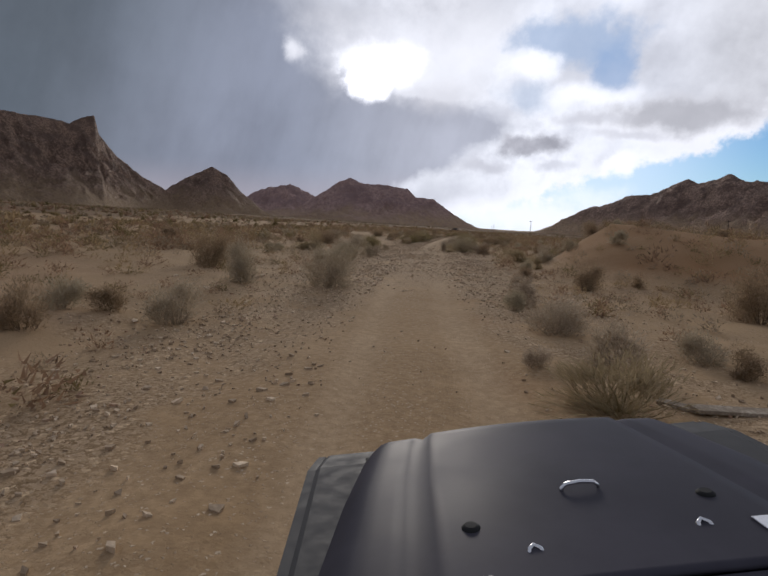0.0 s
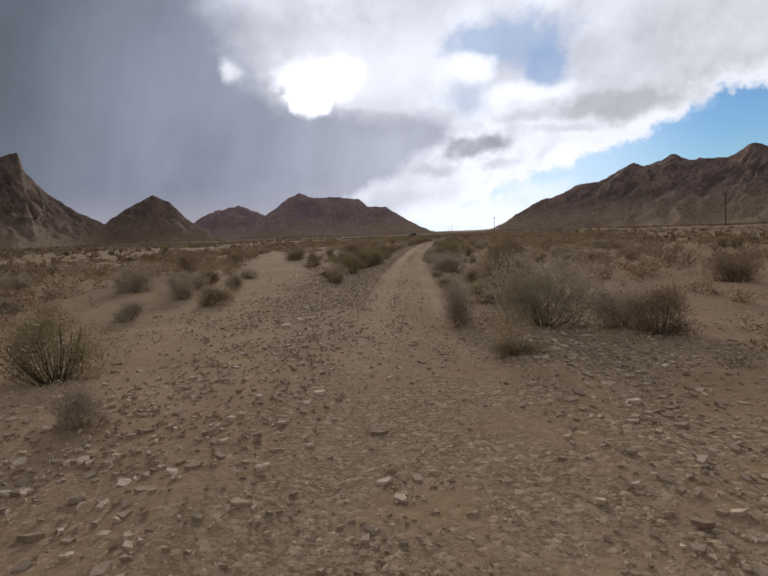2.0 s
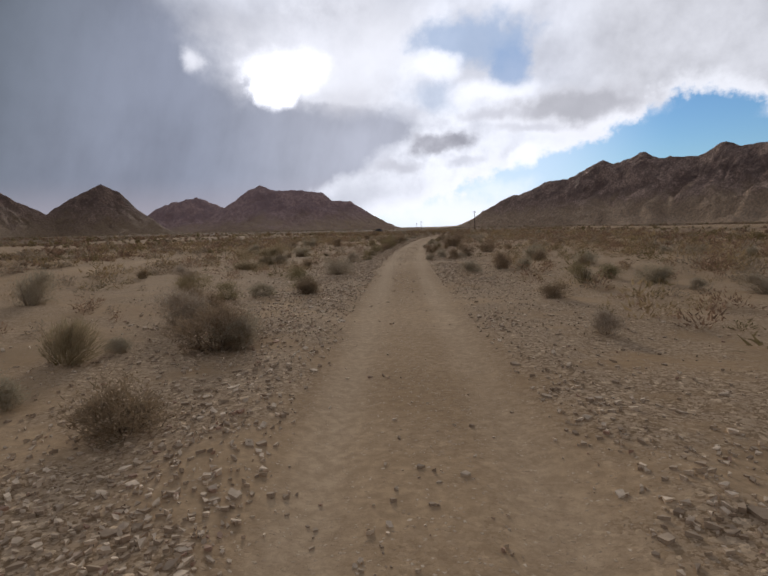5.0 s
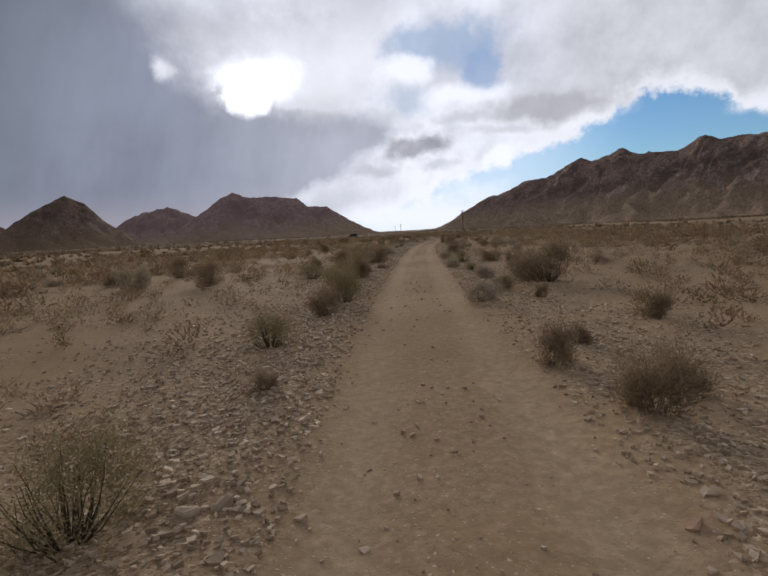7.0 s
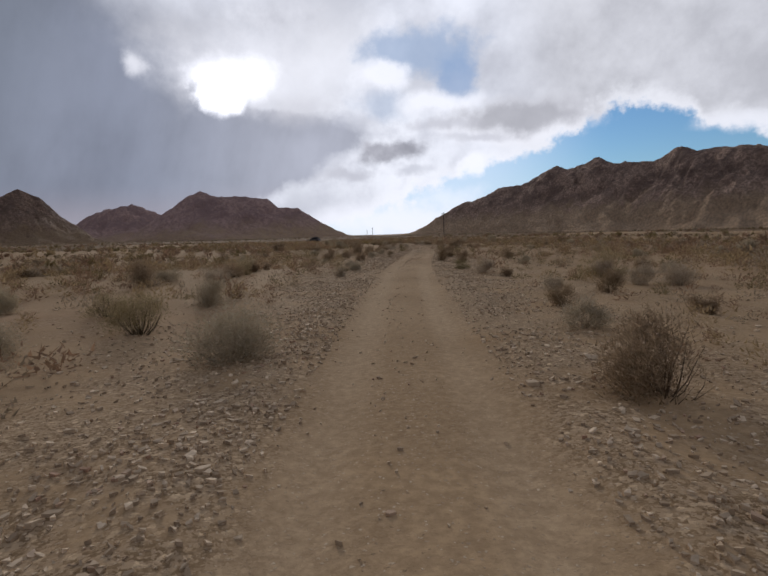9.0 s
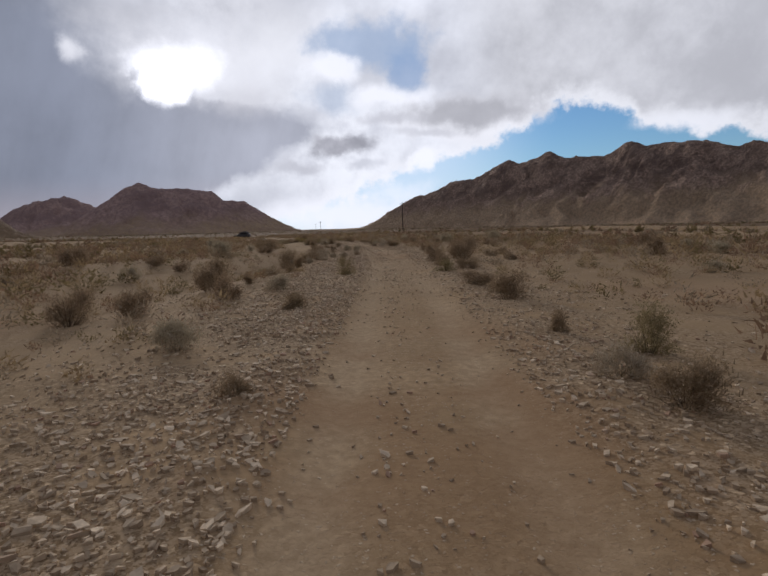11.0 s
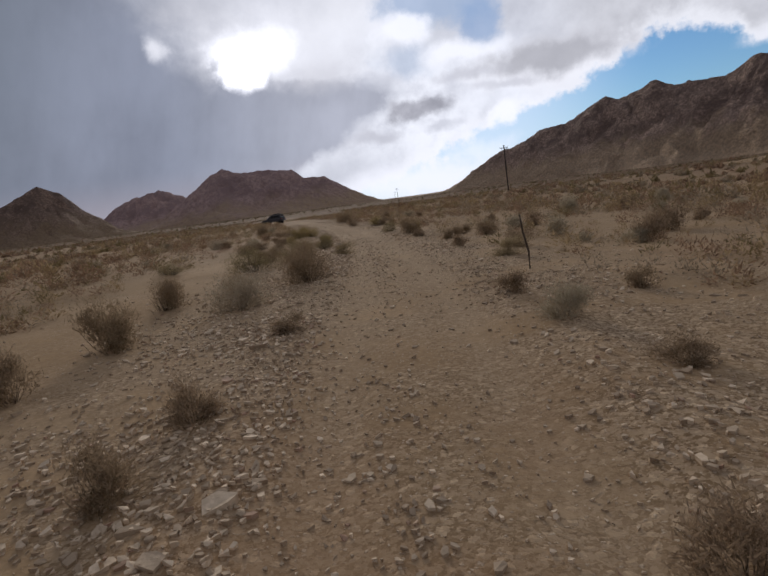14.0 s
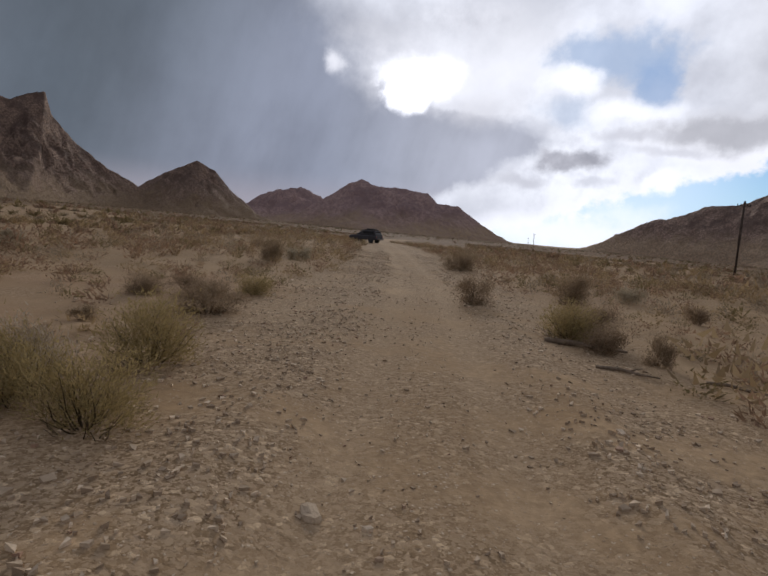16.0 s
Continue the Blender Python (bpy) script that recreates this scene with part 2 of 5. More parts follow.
    h = n.math("ADD", n.math("MULTIPLY", n.math("MULTIPLY", n.math("SUBTRACT", 0.6, edge), proud), n.math("ADD", 0.3, stones)),
               n.math("ADD", n.math("MULTIPLY", n.math("MULTIPLY", n.math("SUBTRACT", 0.6, edge2), fine), 0.4),
                      n.math("ADD", n.math("MULTIPLY", pebble, 0.7), n.math("ADD", n.math("MULTIPLY", grain, 0.3), n.math("MULTIPLY", grit, 0.25)))))
    bump(n, b, h, 0.6, 0.016)
    return m


def rock_material(name, dark, light, scale, relief, deep=1.0, scree=None, top=60.0):
    m, n, b = material(name)
    co = n.node("ShaderNodeTexCoord").outputs["Object"]
    big, fine = n.noise(co, scale, 8, 0.68), n.noise(co, scale * 8, 7, 0.72)
    col = n.mix(n.ramp(big, 0.36, 0.64), dark, light)
    col = n.mix(n.ramp(fine, 0.40, 0.60), n.mix(0.75, col, dark), col)
    if scree:
        high = n.node("ShaderNodeSeparateXYZ")
        n.put(high.inputs[0], co)
        level = n.math("ADD", high.outputs[2], n.math("MULTIPLY", n.math("SUBTRACT", big, 0.5), top * 1.6))
        loose = n.mix(n.ramp(fine, 0.38, 0.62), n.mix(0.5, scree, dark), scree)
        col = n.mix(n.ramp(level, top, top * 0.25), col, loose)
    n.put(b.inputs["Base Color"], col)
    b.inputs["Roughness"].default_value = 0.92
    b.inputs["Specular IOR Level"].default_value = 0.2
    bump(n, b, n.math("ADD", big, n.math("MULTIPLY", fine, 0.5)), relief, deep)
    return m


def stone_material(name="loose_stone"):
    m, n, b = material(name)
    co = n.node("ShaderNodeTexCoord").outputs["Object"]
    pick = n.node("ShaderNodeNewGeometry").outputs["Random Per Island"]
    one = n.node("ShaderNodeObjectInfo").outputs["Random"]
    v = n.math("FRACT", n.math("ADD", n.math("MULTIPLY", pick, 3.7), one))
    col = n.mix(n.math("POWER", v, 1.5), rgb(0.35, 0.253, 0.16), rgb(0.88, 0.69, 0.475))
    col = n.mix(n.ramp(n.math("FRACT", n.math("MULTIPLY", v, 7.3)), 0.92, 0.99), col, rgb(0.44, 0.27, 0.175))
    col = n.mix(n.ramp(n.noise(co, 18, 5, 0.6), 0.35, 0.7), n.mix(0.35, col, rgb(0.24, 0.165, 0.1)), col)
    n.put(b.inputs["Base Color"], col)
    b.inputs["Roughness"].default_value = 0.88
    b.inputs["Specular IOR Level"].default_value = 0.25
    bump(n, b, n.noise(co, 30, 4), 0.4, 0.02)
    return m


def plant_material(name, dark, light, odd):
    m, n, b = material(name)
    pick = n.node("ShaderNodeNewGeometry").outputs["Random Per Island"]
    one = n.node("ShaderNodeObjectInfo").outputs["Random"]
    col = n.mix(pick, dark, light)
    col = n.mix(n.math("MULTIPLY", one, 0.55), col, odd)
    n.put(b.inputs["Base Color"], col)
    b.inputs["Roughness"].default_value = 0.8
    b.inputs["Specular IOR Level"].default_value = 0.1
    thin = n.node("ShaderNodeBsdfTranslucent")
    n.put(thin.inputs[0], col)
    both = n.node("ShaderNodeMixShader")
    both.inputs[0].default_value = 0.42
    m.node_tree.links.new(b.outputs[0], both.inputs[1])
    m.node_tree.links.new(thin.outputs[0], both.inputs[2])
    out = [q for q in m.node_tree.nodes if q.bl_idname == "ShaderNodeOutputMaterial"][0]
    m.node_tree.links.new(both.outputs[0], out.inputs[0])
    return m


def plain_material(name, colour, rough, metal=0.0, vary=0.25, scale=12.0, spec=0.5):
    m, n, b = material(name)
    co = n.node("ShaderNodeTexCoord").outputs["Object"]
    g = n.noise(co, scale, 5, 0.6)
    dim = tuple(c * (1 - vary) for c in colour[:3]) + (1.0,)
    n.put(b.inputs["Base Color"], n.mix(n.ramp(g, 0.3, 0.7), dim, colour))
    n.put(b.inputs["Roughness"], n.ramp(g, 0.2, 0.8, rough * 0.85, min(1.0, rough * 1.2)))
    b.inputs["Metallic"].default_value = metal
    b.inputs["Specular IOR Level"].default_value = spec
    return m


M_GROUND = ground_material()
M_STONE = stone_material()
M_BLUFF = rock_material("bluff_rock", rgb(0.165, 0.108, 0.082), rgb(0.42, 0.28, 0.195), 0.028, 1.0, 12.0, rgb(0.38, 0.262, 0.15), 105.0)
# range and far rock: distance haze is mixed into the colours, paler and tinted
M_RANGE = rock_material("hazed_range_rock", rgb(0.25, 0.17, 0.135), rgb(0.70, 0.485, 0.36), 0.034, 1.0, 14.0, rgb(0.70, 0.495, 0.31), 55.0)
M_FAR = rock_material("hazed_far_rock", rgb(0.27, 0.18, 0.165), rgb(0.46, 0.31, 0.26), 0.014, 0.7, 10.0, rgb(0.40, 0.28, 0.168), 80.0)
M_TWIG = {
    "grey": plant_material("grey_twigs", rgb(0.22, 0.16, 0.11), rgb(0.46, 0.37, 0.27), rgb(0.36, 0.27, 0.18)),
    "green": plant_material("creosote_stems", rgb(0.08, 0.06, 0.04), rgb(0.18, 0.14, 0.09), rgb(0.12, 0.10, 0.06)),
    "dark": plant_material("dead_twigs", rgb(0.10, 0.07, 0.05), rgb(0.26, 0.19, 0.13), rgb(0.19, 0.135, 0.085)),
    "gold": plant_material("gold_bush_stems", rgb(0.07, 0.052, 0.035), rgb(0.16, 0.12, 0.075), rgb(0.11, 0.085, 0.05)),
    "straw": plant_material("grass_stems", rgb(0.22, 0.16, 0.08), rgb(0.40, 0.32, 0.17), rgb(0.30, 0.23, 0.12)),
}
M_LEAF = {
    "grey": plant_material("grey_leaves", rgb(0.30, 0.23, 0.16), rgb(0.54, 0.44, 0.33), rgb(0.36, 0.32, 0.20)),
    "green": plant_material("creosote_leaves", rgb(0.165, 0.138, 0.068), rgb(0.36, 0.295, 0.155), rgb(0.34, 0.25, 0.14)),
    "dark": plant_material("brown_leaves", rgb(0.20, 0.14, 0.088), rgb(0.40, 0.29, 0.185), rgb(0.29, 0.215, 0.125)),
    "gold": plant_material("gold_bush_leaves", rgb(0.20, 0.15, 0.065), rgb(0.48, 0.365, 0.165), rgb(0.33, 0.25, 0.115)),
    "straw": plant_material("grass_blades", rgb(0.25, 0.19, 0.105), rgb(0.47, 0.375, 0.225), rgb(0.34, 0.265, 0.155)),
}
M_SCRUB = {
    "grey": plant_material("grey_scrub", rgb(0.20, 0.148, 0.098), rgb(0.43, 0.335, 0.235), rgb(0.29, 0.23, 0.145)),
    "green": plant_material("creosote_scrub", rgb(0.10, 0.082, 0.037), rgb(0.26, 0.20, 0.095), rgb(0.24, 0.17, 0.085)),
    "dark": plant_material("brown_scrub", rgb(0.15, 0.098, 0.062), rgb(0.37, 0.238, 0.15), rgb(0.29, 0.18, 0.108)),
    "straw": plant_material("straw_scrub", rgb(0.24, 0.165, 0.088), rgb(0.43, 0.315, 0.175), rgb(0.31, 0.225, 0.12)),
}
M_WOOD = rock_material("weathered_wood", rgb(0.05, 0.035, 0.028), rgb(0.13, 0.095, 0.07), 3.0, 0.5, 0.01)
M_BRANCH = rock_material("dry_branch", rgb(0.15, 0.107, 0.072), rgb(0.33, 0.25, 0.17), 3.0, 0.5, 0.01)
M_PLANK = rock_material("bleached_plank", rgb(0.22, 0.17, 0.12), rgb(0.45, 0.38, 0.29), 4.0, 0.5, 0.01)
M_PAINT = plain_material("satin_black_paint", rgb(0.066, 0.063, 0.077), 0.44, 0.0, 0.3, 3.0, 0.035)
M_FENDER = plain_material("matt_grey_plastic", rgb(0.05, 0.05, 0.052), 0.7, 0.0, 0.2, 20.0, 0.3)
M_CHROME = plain_material("polished_steel", rgb(0.75, 0.75, 0.76), 0.18, 1.0, 0.1)
M_RUBBER = plain_material("black_rubber", rgb(0.02, 0.02, 0.02), 0.8, 0.0, 0.3, 8.0, 0.3)
M_CAR = plain_material("dusty_dark_paint", rgb(0.045, 0.04, 0.042), 0.5, 0.0, 0.4, 2.0)
M_GLASS = plain_material("dark_window_glass", rgb(0.015, 0.016, 0.018), 0.12, 0.0, 0.1)
M_LAMP = plain_material("red_tail_lens", rgb(0.25, 0.02, 0.015), 0.3, 0.0, 0.1)
M_LOAD = plain_material("tarpaulin", rgb(0.06, 0.055, 0.05), 0.8, 0.0, 0.3)


# ---------- lie of the land ----------
ROAD_Y = (-600, -40, -20, 0, 16, 33, 49, 66, 87, 108, 125, 150, 172, 184, 201, 218, 235, 251, 268, 290, 313, 340, 400, 600)
ROAD_X = (60, 13, 6.6, 0, -5.0, -8.9, -12.9, -16.4, -20.3, -23.9, -26.3, -28.8, -30.5, -30.9, -30.9, -31.8, -34.0, -37.0, -42.0, -50, -60, -73, -105, -160)
_ys = np.arange(-600, 601, 2.0)
_xs = np.interp(_ys, ROAD_Y, ROAD_X)
_xs = np.convolve(np.pad(_xs, 4, mode="edge"), np.ones(9) / 9, mode="valid")


def road_x(y):
    """The middle of the dirt road at y."""
    return np.interp(y, _ys, _xs) + 0.2


def lattice(ix, iy, seed):
    h = (ix.astype(np.int64) * 374761393 + iy.astype(np.int64) * 668265263 + seed * 974711) & 0xFFFFFFFF
    h = ((h ^ (h >> 13)) * 1274126177) & 0xFFFFFFFF
    return ((h ^ (h >> 16)) & 0xFFFFFF) / float(0xFFFFFF)


def vnoise(x, y, seed=0):
    ix, iy = np.floor(x), np.floor(y)
    u, v = x - ix, y - iy
    u, v = u * u * (3 - 2 * u), v * v * (3 - 2 * v)
    a, b = lattice(ix, iy, seed), lattice(ix + 1, iy, seed)
    c, d = lattice(ix, iy + 1, seed), lattice(ix + 1, iy + 1, seed)
    return (a * (1 - u) + b * u) * (1 - v) + (c * (1 - u) + d * u) * v


def fbm(x, y, seed=0, octaves=4):
    s, amp, tot = 0.0, 1.0, 0.0
    for k in range(octaves):
        s = s + amp * vnoise(x * 2**k, y * 2**k, seed + 17 * k)
        tot, amp = tot + amp, amp * 0.5
    return s / tot - 0.5


def step(a, lo, hi):
    t = np.clip((a - lo) / (hi - lo), 0, 1)
    return t * t * (3 - 2 * t)


def side_track(x, y):
    """1 on the bare side tracks, 0 elsewhere."""
    a = np.interp(y, (30, 46, 56, 70, 88, 120, 140), (-9.5, -16.9, -20.5, -28.0, -36.2, -42, -40))
    b = np.interp(y, (205, 221, 236, 247, 259, 275), (-33.5, -36.8, -39.4, -42.4, -45.2, -47))
    m = np.exp(-(((x - a) / 1.7) ** 4)) * step(y, 28, 40) * (1 - step(y, 130, 150))
    return np.maximum(m, np.exp(-(((x - b) / 1.5) ** 4)) * step(y, 208, 222) * (1 - step(y, 262, 275)))


def bank(x, y):
    """1 on top of the brown bank beside the start of the road, 0 elsewhere."""
    toe = -2.2 + 0.6 * np.sin(y / 6.0)
    return step(x, toe, toe + 5.0) * (1 - step(x, 20, 34)) * step(y, 19, 33) * (1 - step(y, 49, 62))


def tilt(lat):
    """The whole plain falls away to the right of the road."""
    return -0.032 * np.clip(lat, -900, 900)


def land(x, y):
    """Height of the ground."""
    x, y = np.asarray(x, float), np.asarray(y, float)
    lat = x - road_x(y)
    a = np.abs(lat)
    s = 1 - side_track(x, y)
    z = 0.55 * fbm(x / 11, y / 11, 3, 3) * step(a, 2.5, 9) * (0.3 + 0.7 * s)
    z = z + 0.22 * fbm(x / 2.6, y / 2.6, 5, 3) * step(a, 1.3, 3.0) * (0.25 + 0.75 * s)
    z = z + 0.07 * fbm(x / 0.7, y / 0.7, 7, 3) * (0.25 + step(a, 1.0, 1.8))
    z = z + 2.6 * fbm(x / 70, y / 70, 11, 3) * step(a, 18, 70)
    z = z - 0.045 * np.exp(-(((a - 0.75) / 0.24) ** 2)) + 0.08 * np.exp(-(((a - 1.75) / 0.45) ** 2)) * (0.5 + vnoise(x / 1.5, y / 1.5, 9))
    z = z + tilt(lat)
    z = z - 0.9 * np.exp(-(((lat + 6.4) / 1.9) ** 2)) * step(y, 203, 212) * (1 - step(y, 228, 236))
    z = z - 0.45 * step(-lat, 4.6, 8.5) * (1 - step(-lat, 22, 50)) * step(y, 174, 188) * (1 - step(y, 205, 214))
    z = z - 0.14 * step(lat + 5.3 + 0.4 * np.sin(y / 2.1), 0, 0.35) * (1 - step(lat, -2.2, -0.8)) * (1 - step(y, 9, 15)) * step(y, -6, 2)
    z = z + (0.75 + 0.55 * step(lat, 14, 44)) * step(y, 285, 345)
    z = z + 2.4 * bank(x, y) * (1 + 0.45 * fbm(x / 4, y / 4, 21, 3))
    return z


def mesh_of(name, verts, faces):
    me = bpy.data.meshes.new(name)
    verts, faces = np.asarray(verts, np.float32), np.asarray(faces, np.int32)
    k = faces.shape[1]
    me.vertices.add(len(verts))
    me.vertices.foreach_set("co", verts.ravel())
    me.loops.add(faces.size)
    me.loops.foreach_set("vertex_index", faces.ravel())
    me.polygons.add(len(faces))
    me.polygons.foreach_set("loop_start", np.arange(0, faces.size, k, dtype=np.int32))
    me.update(calc_edges=True)
    me.validate()
    return me


def smooth(me):
    me.polygons.foreach_set("use_smooth", np.ones(len(me.polygons), bool))
    return me


def sheet(name, X, Y, Z, mat, closed=False):
    r, c = X.shape
    i = np.arange(r * c).reshape(r, c)
    f = np.stack([i[:-1, :-1], i[:-1, 1:], i[1:, 1:], i[1:, :-1]], -1).reshape(-1, 4)
    me = smooth(mesh_of(name, np.stack([X, Y, Z], -1).reshape(-1, 3), f))
    me.materials.append(mat)
    return me


def build_ground():
    grow = 8.0 * 1.13 ** np.arange(1, 49)
    u = np.concatenate([-grow[::-1], np.arange(-8.0, 8.01, 0.22), grow])
    ahead = 345 + 2.0 * (1.12 ** np.arange(1, 47) - 1) / 0.12 * 1.0
    v = np.concatenate([-10 - 3.0 * (1.2 ** np.arange(28, 0, -1) - 1) / 0.2, np.arange(-10, 345.1, 0.36), ahead])
    U, Y = np.meshgrid(u, v)
    X = U + road_x(Y)
    Z = land(X, Y)
    me = sheet("ground", X, Y, Z, M_GROUND)
    lat = np.abs(X - road_x(Y))
    edge = 1.3 + 0.6 * fbm(X / 1.3, Y / 1.3, 31, 3) + 1.2 * (1 - step(Y, 2, 12))
    bare = (1 - step(lat, edge - 0.35, edge + 0.35)) * (1 - np.maximum(0.8 * step(Y, 12, 20) * (1 - step(Y, 38, 50)), 0.55 * step(Y, 194, 206)))
    bare = np.maximum(bare, side_track(X, Y))
    rust = np.exp(-(((Y - 217) / 6.0) ** 2)) + 0.8 * np.exp(-(((Y - 190) / 4.0) ** 2)) + 0.9 * np.exp(-(((Y - 233) / 5.0) ** 2)) + 0.6 * np.exp(-(((Y - 6) / 6.0) ** 2)) * step(X - road_x(Y), 0.6, 1.6)
    rust = rust * (1 - step(lat, 1.0, 2.6)) 
    rust = rust * step(fbm(X / 0.9, Y / 0.9, 41, 3), -0.1, 0.2) + step(bank(X, Y), 0.05, 0.4) * (0.95 + 1.0 * fbm(X / 2.5, Y / 2.5, 43, 3))
    weeds = step(lat, 1.9, 6.5) * (1 - bare) * np.clip(0.95 + 1.5 * fbm(X / 24, Y / 24, 55, 3), 0.25, 1.2)
    weeds = weeds + 1.6 * np.maximum(step(lat, 20, 170), step(Y, 380, 560))
    rut = np.exp(-(((lat - 0.78 - 0.12 * fbm(X / 6, Y / 6, 77, 2)) / 0.27) ** 4)) * bare * (0.6 + 0.8 * fbm(X / 3, Y / 9, 78, 2))
    for key, vals in (("track", bare), ("rust", rust), ("weeds", weeds), ("rut", rut)):
        at = me.attributes.new(key, "FLOAT", "POINT")
        at.data.foreach_set("value", vals.astype(np.float32).ravel())
    return tagged(new("ground", me), "stony tan desert ground with a dirt road", "ground", kind="structure")


build_ground()


def valley_road():
    """The graded road along the pole line, on a low bank."""
    y = np.arange(-120, 620, 4.0)
    x = np.interp(y, (-120, 120, 150, 190, 230, 315, 400, 520, 620), (170, 88, 76, 63, 49, 27, 3, -34, -62)) + 2.0 * fbm(y / 40, y * 0, 91, 2)
    across = np.array([-5.0, -3.0, -2.2, 0.0, 2.2, 3.0, 5.0])
    up = np.array([-1.0, 0.45, 0.7, 0.75, 0.7, 0.45, -1.0])
    X = x[:, None] + across[None]
    Y = y[:, None] + across[None] * 0.28
    Z = land(X, Y) + up[None] + 0.35 * fbm(X / 6, Y / 6, 93, 3)
    me = sheet("road", X, Y, Z, M_GROUND)
    tagged(new("road", me), "pale graded dirt road on a low bank", "road", kind="structure")


valley_road()


# ---------- mountains ----------
EYE = (-25.0, 125.0)


def ridge_line(points):
    """World points of a ridge from (bearing left of +y, height in degrees, distance) as seen from the road."""
    out = []
    for b, e, dist in points:
        r = radians(b)
        out.append((EYE[0] - dist * math.sin(r), EYE[1] + dist * math.cos(r), 1.75 + dist * math.tan(radians(e))))
    return np.array(out)


def mountain(points, mat, label, foot=1.9, crag=7.0, seed=1, cliff=0.0):
    """A craggy ridge whose flanks fall away on both sides, cut by gullies."""
    P = ridge_line(points)
    seg = np.concatenate([[0], np.cumsum(np.hypot(*np.diff(P[:, :2], axis=0).T))])
    s = np.arange(0, seg[-1], 4.0)
    R = np.stack([np.interp(s, seg, P[:, k]) for k in range(3)], -1)
    h = R[:, 2] + crag * fbm(s / 45, s * 0, seed, 4) + 0.9 * crag * np.abs(fbm(s / 17, s * 0 + 5, seed + 3, 3)) + 0.5 * crag * np.maximum(0, fbm(s / 11, s * 0 + 9, seed + 4, 2)) + 0.55 * crag * fbm(s / 14, s * 0 + 13, seed + 14, 3)
    away = np.stack([R[:, 0] - EYE[0], R[:, 1] - EYE[1]], -1)
    away /= np.linalg.norm(away, axis=1)[:, None]
    v = np.concatenate([-np.linspace(1, 0, 72) ** 1.2, np.linspace(0, 1, 12)[1:]])
    S, Vv = np.meshgrid(s, v, indexing="ij")
    k = min(61, len(s) // 4 * 2 + 1)
    soft_h = np.convolve(np.pad(h, k // 2, mode="edge"), np.hanning(k + 2)[1:-1] / np.hanning(k + 2).sum(), mode="valid")
    lower = step(np.abs(Vv), 0.03, 0.38)
    H = np.maximum(h[:, None] * (1 - lower) + np.minimum(soft_h, 1.3 * h + 6)[:, None] * lower, 4)
    reach = foot * np.maximum(soft_h, 30)[:, None]
    X = R[:, 0][:, None] + away[:, 0][:, None] * Vv * reach
    Y = R[:, 1][:, None] + away[:, 1][:, None] * Vv * reach
    a = np.abs(Vv)
    fall = (1 - a) ** 1.35
    if cliff:
        fall = np.where(a < 0.1, 1 - a * cliff, (1 - 0.1 * cliff) * ((1 - a) / 0.9) ** 1.5)
    wx, wy = X + 60 * fbm(X / 90, Y / 90, seed + 9, 3), Y + 60 * fbm(X / 90, Y / 90, seed + 10, 3)
    gully = np.abs(fbm(S / 120 + 2.6 * fbm(wx / 150, wy / 150, seed + 9, 3), a * 3.2 + 1.5 * fbm(wx / 80, wy / 80, seed + 6, 2), seed + 5, 4))
    low = tilt(X - road_x(Y))
    H = H - low
    mid = np.minimum(1, a * 6) * (1 - a)
    Z = H * fall - H * 0.5 * gully * np.sin(np.pi * np.clip(a, 0, 1)) ** 0.8
    Z += H * (0.26 * fbm(wx / 42, wy / 42, seed + 7, 4) + 0.30 * fbm(X / 110, Y / 110, seed + 8, 3)) * mid
    Z += H * 0.30 * (0.35 - 2 * np.abs(fbm(wx / 26, wy / 26, seed + 27, 4))) * mid * step(1 - a, 0.12, 0.5)
    Z = Z + low - 10 * step(a, 0.6, 0.95)
    me = sheet("mountain", X, Y, Z, mat)
    return tagged(new("mountain", me), label, "mountain", kind="structure")


mountain([(74, 7, 1200), (65, 9.2, 1220), (58.4, 9.35, 1260), (56.3, 9.05, 1290), (54.5, 9.1, 1310), (53.0, 8.85, 1330), (51.9, 9.45, 1350), (50.8, 9.75, 1365), (50.4, 8.1, 1385), (48.7, 6.05, 1420), (46.4, 4.3, 1445), (44.6, 3.35, 1470), (42, 1.6, 1480), (39, 0.4, 1490)],
         M_BLUFF, "brown desert bluff with a steep rocky brow", 1.7, 6.0, 3, 2.5)
mountain([(47, 0.6, 1500), (44.2, 3.0, 1520), (42.2, 4.3, 1535), (40.9, 5.0, 1548), (39.4, 5.75, 1560), (38.2, 5.1, 1570), (37.2, 4.3, 1580), (36.5, 3.3, 1590), (35.5, 2.6, 1600), (33.5, 0.9, 1600), (31, 0.3, 1600)],
         M_BLUFF, "dark brown pointed desert peak", 1.9, 7.0, 14)
mountain([(38, 0.5, 2250), (36.4, 1.8, 2250), (35.4, 2.5, 2250), (34.5, 3.2, 2250), (33.1, 3.75, 2250), (30.7, 4.3, 2250), (29.6, 3.85, 2250), (28.1, 3.1, 2250), (25, 1.8, 2250), (20, 0.8, 2300)],
         M_FAR, "distant jagged brown ridge under cloud", 1.9, 10.0, 25)
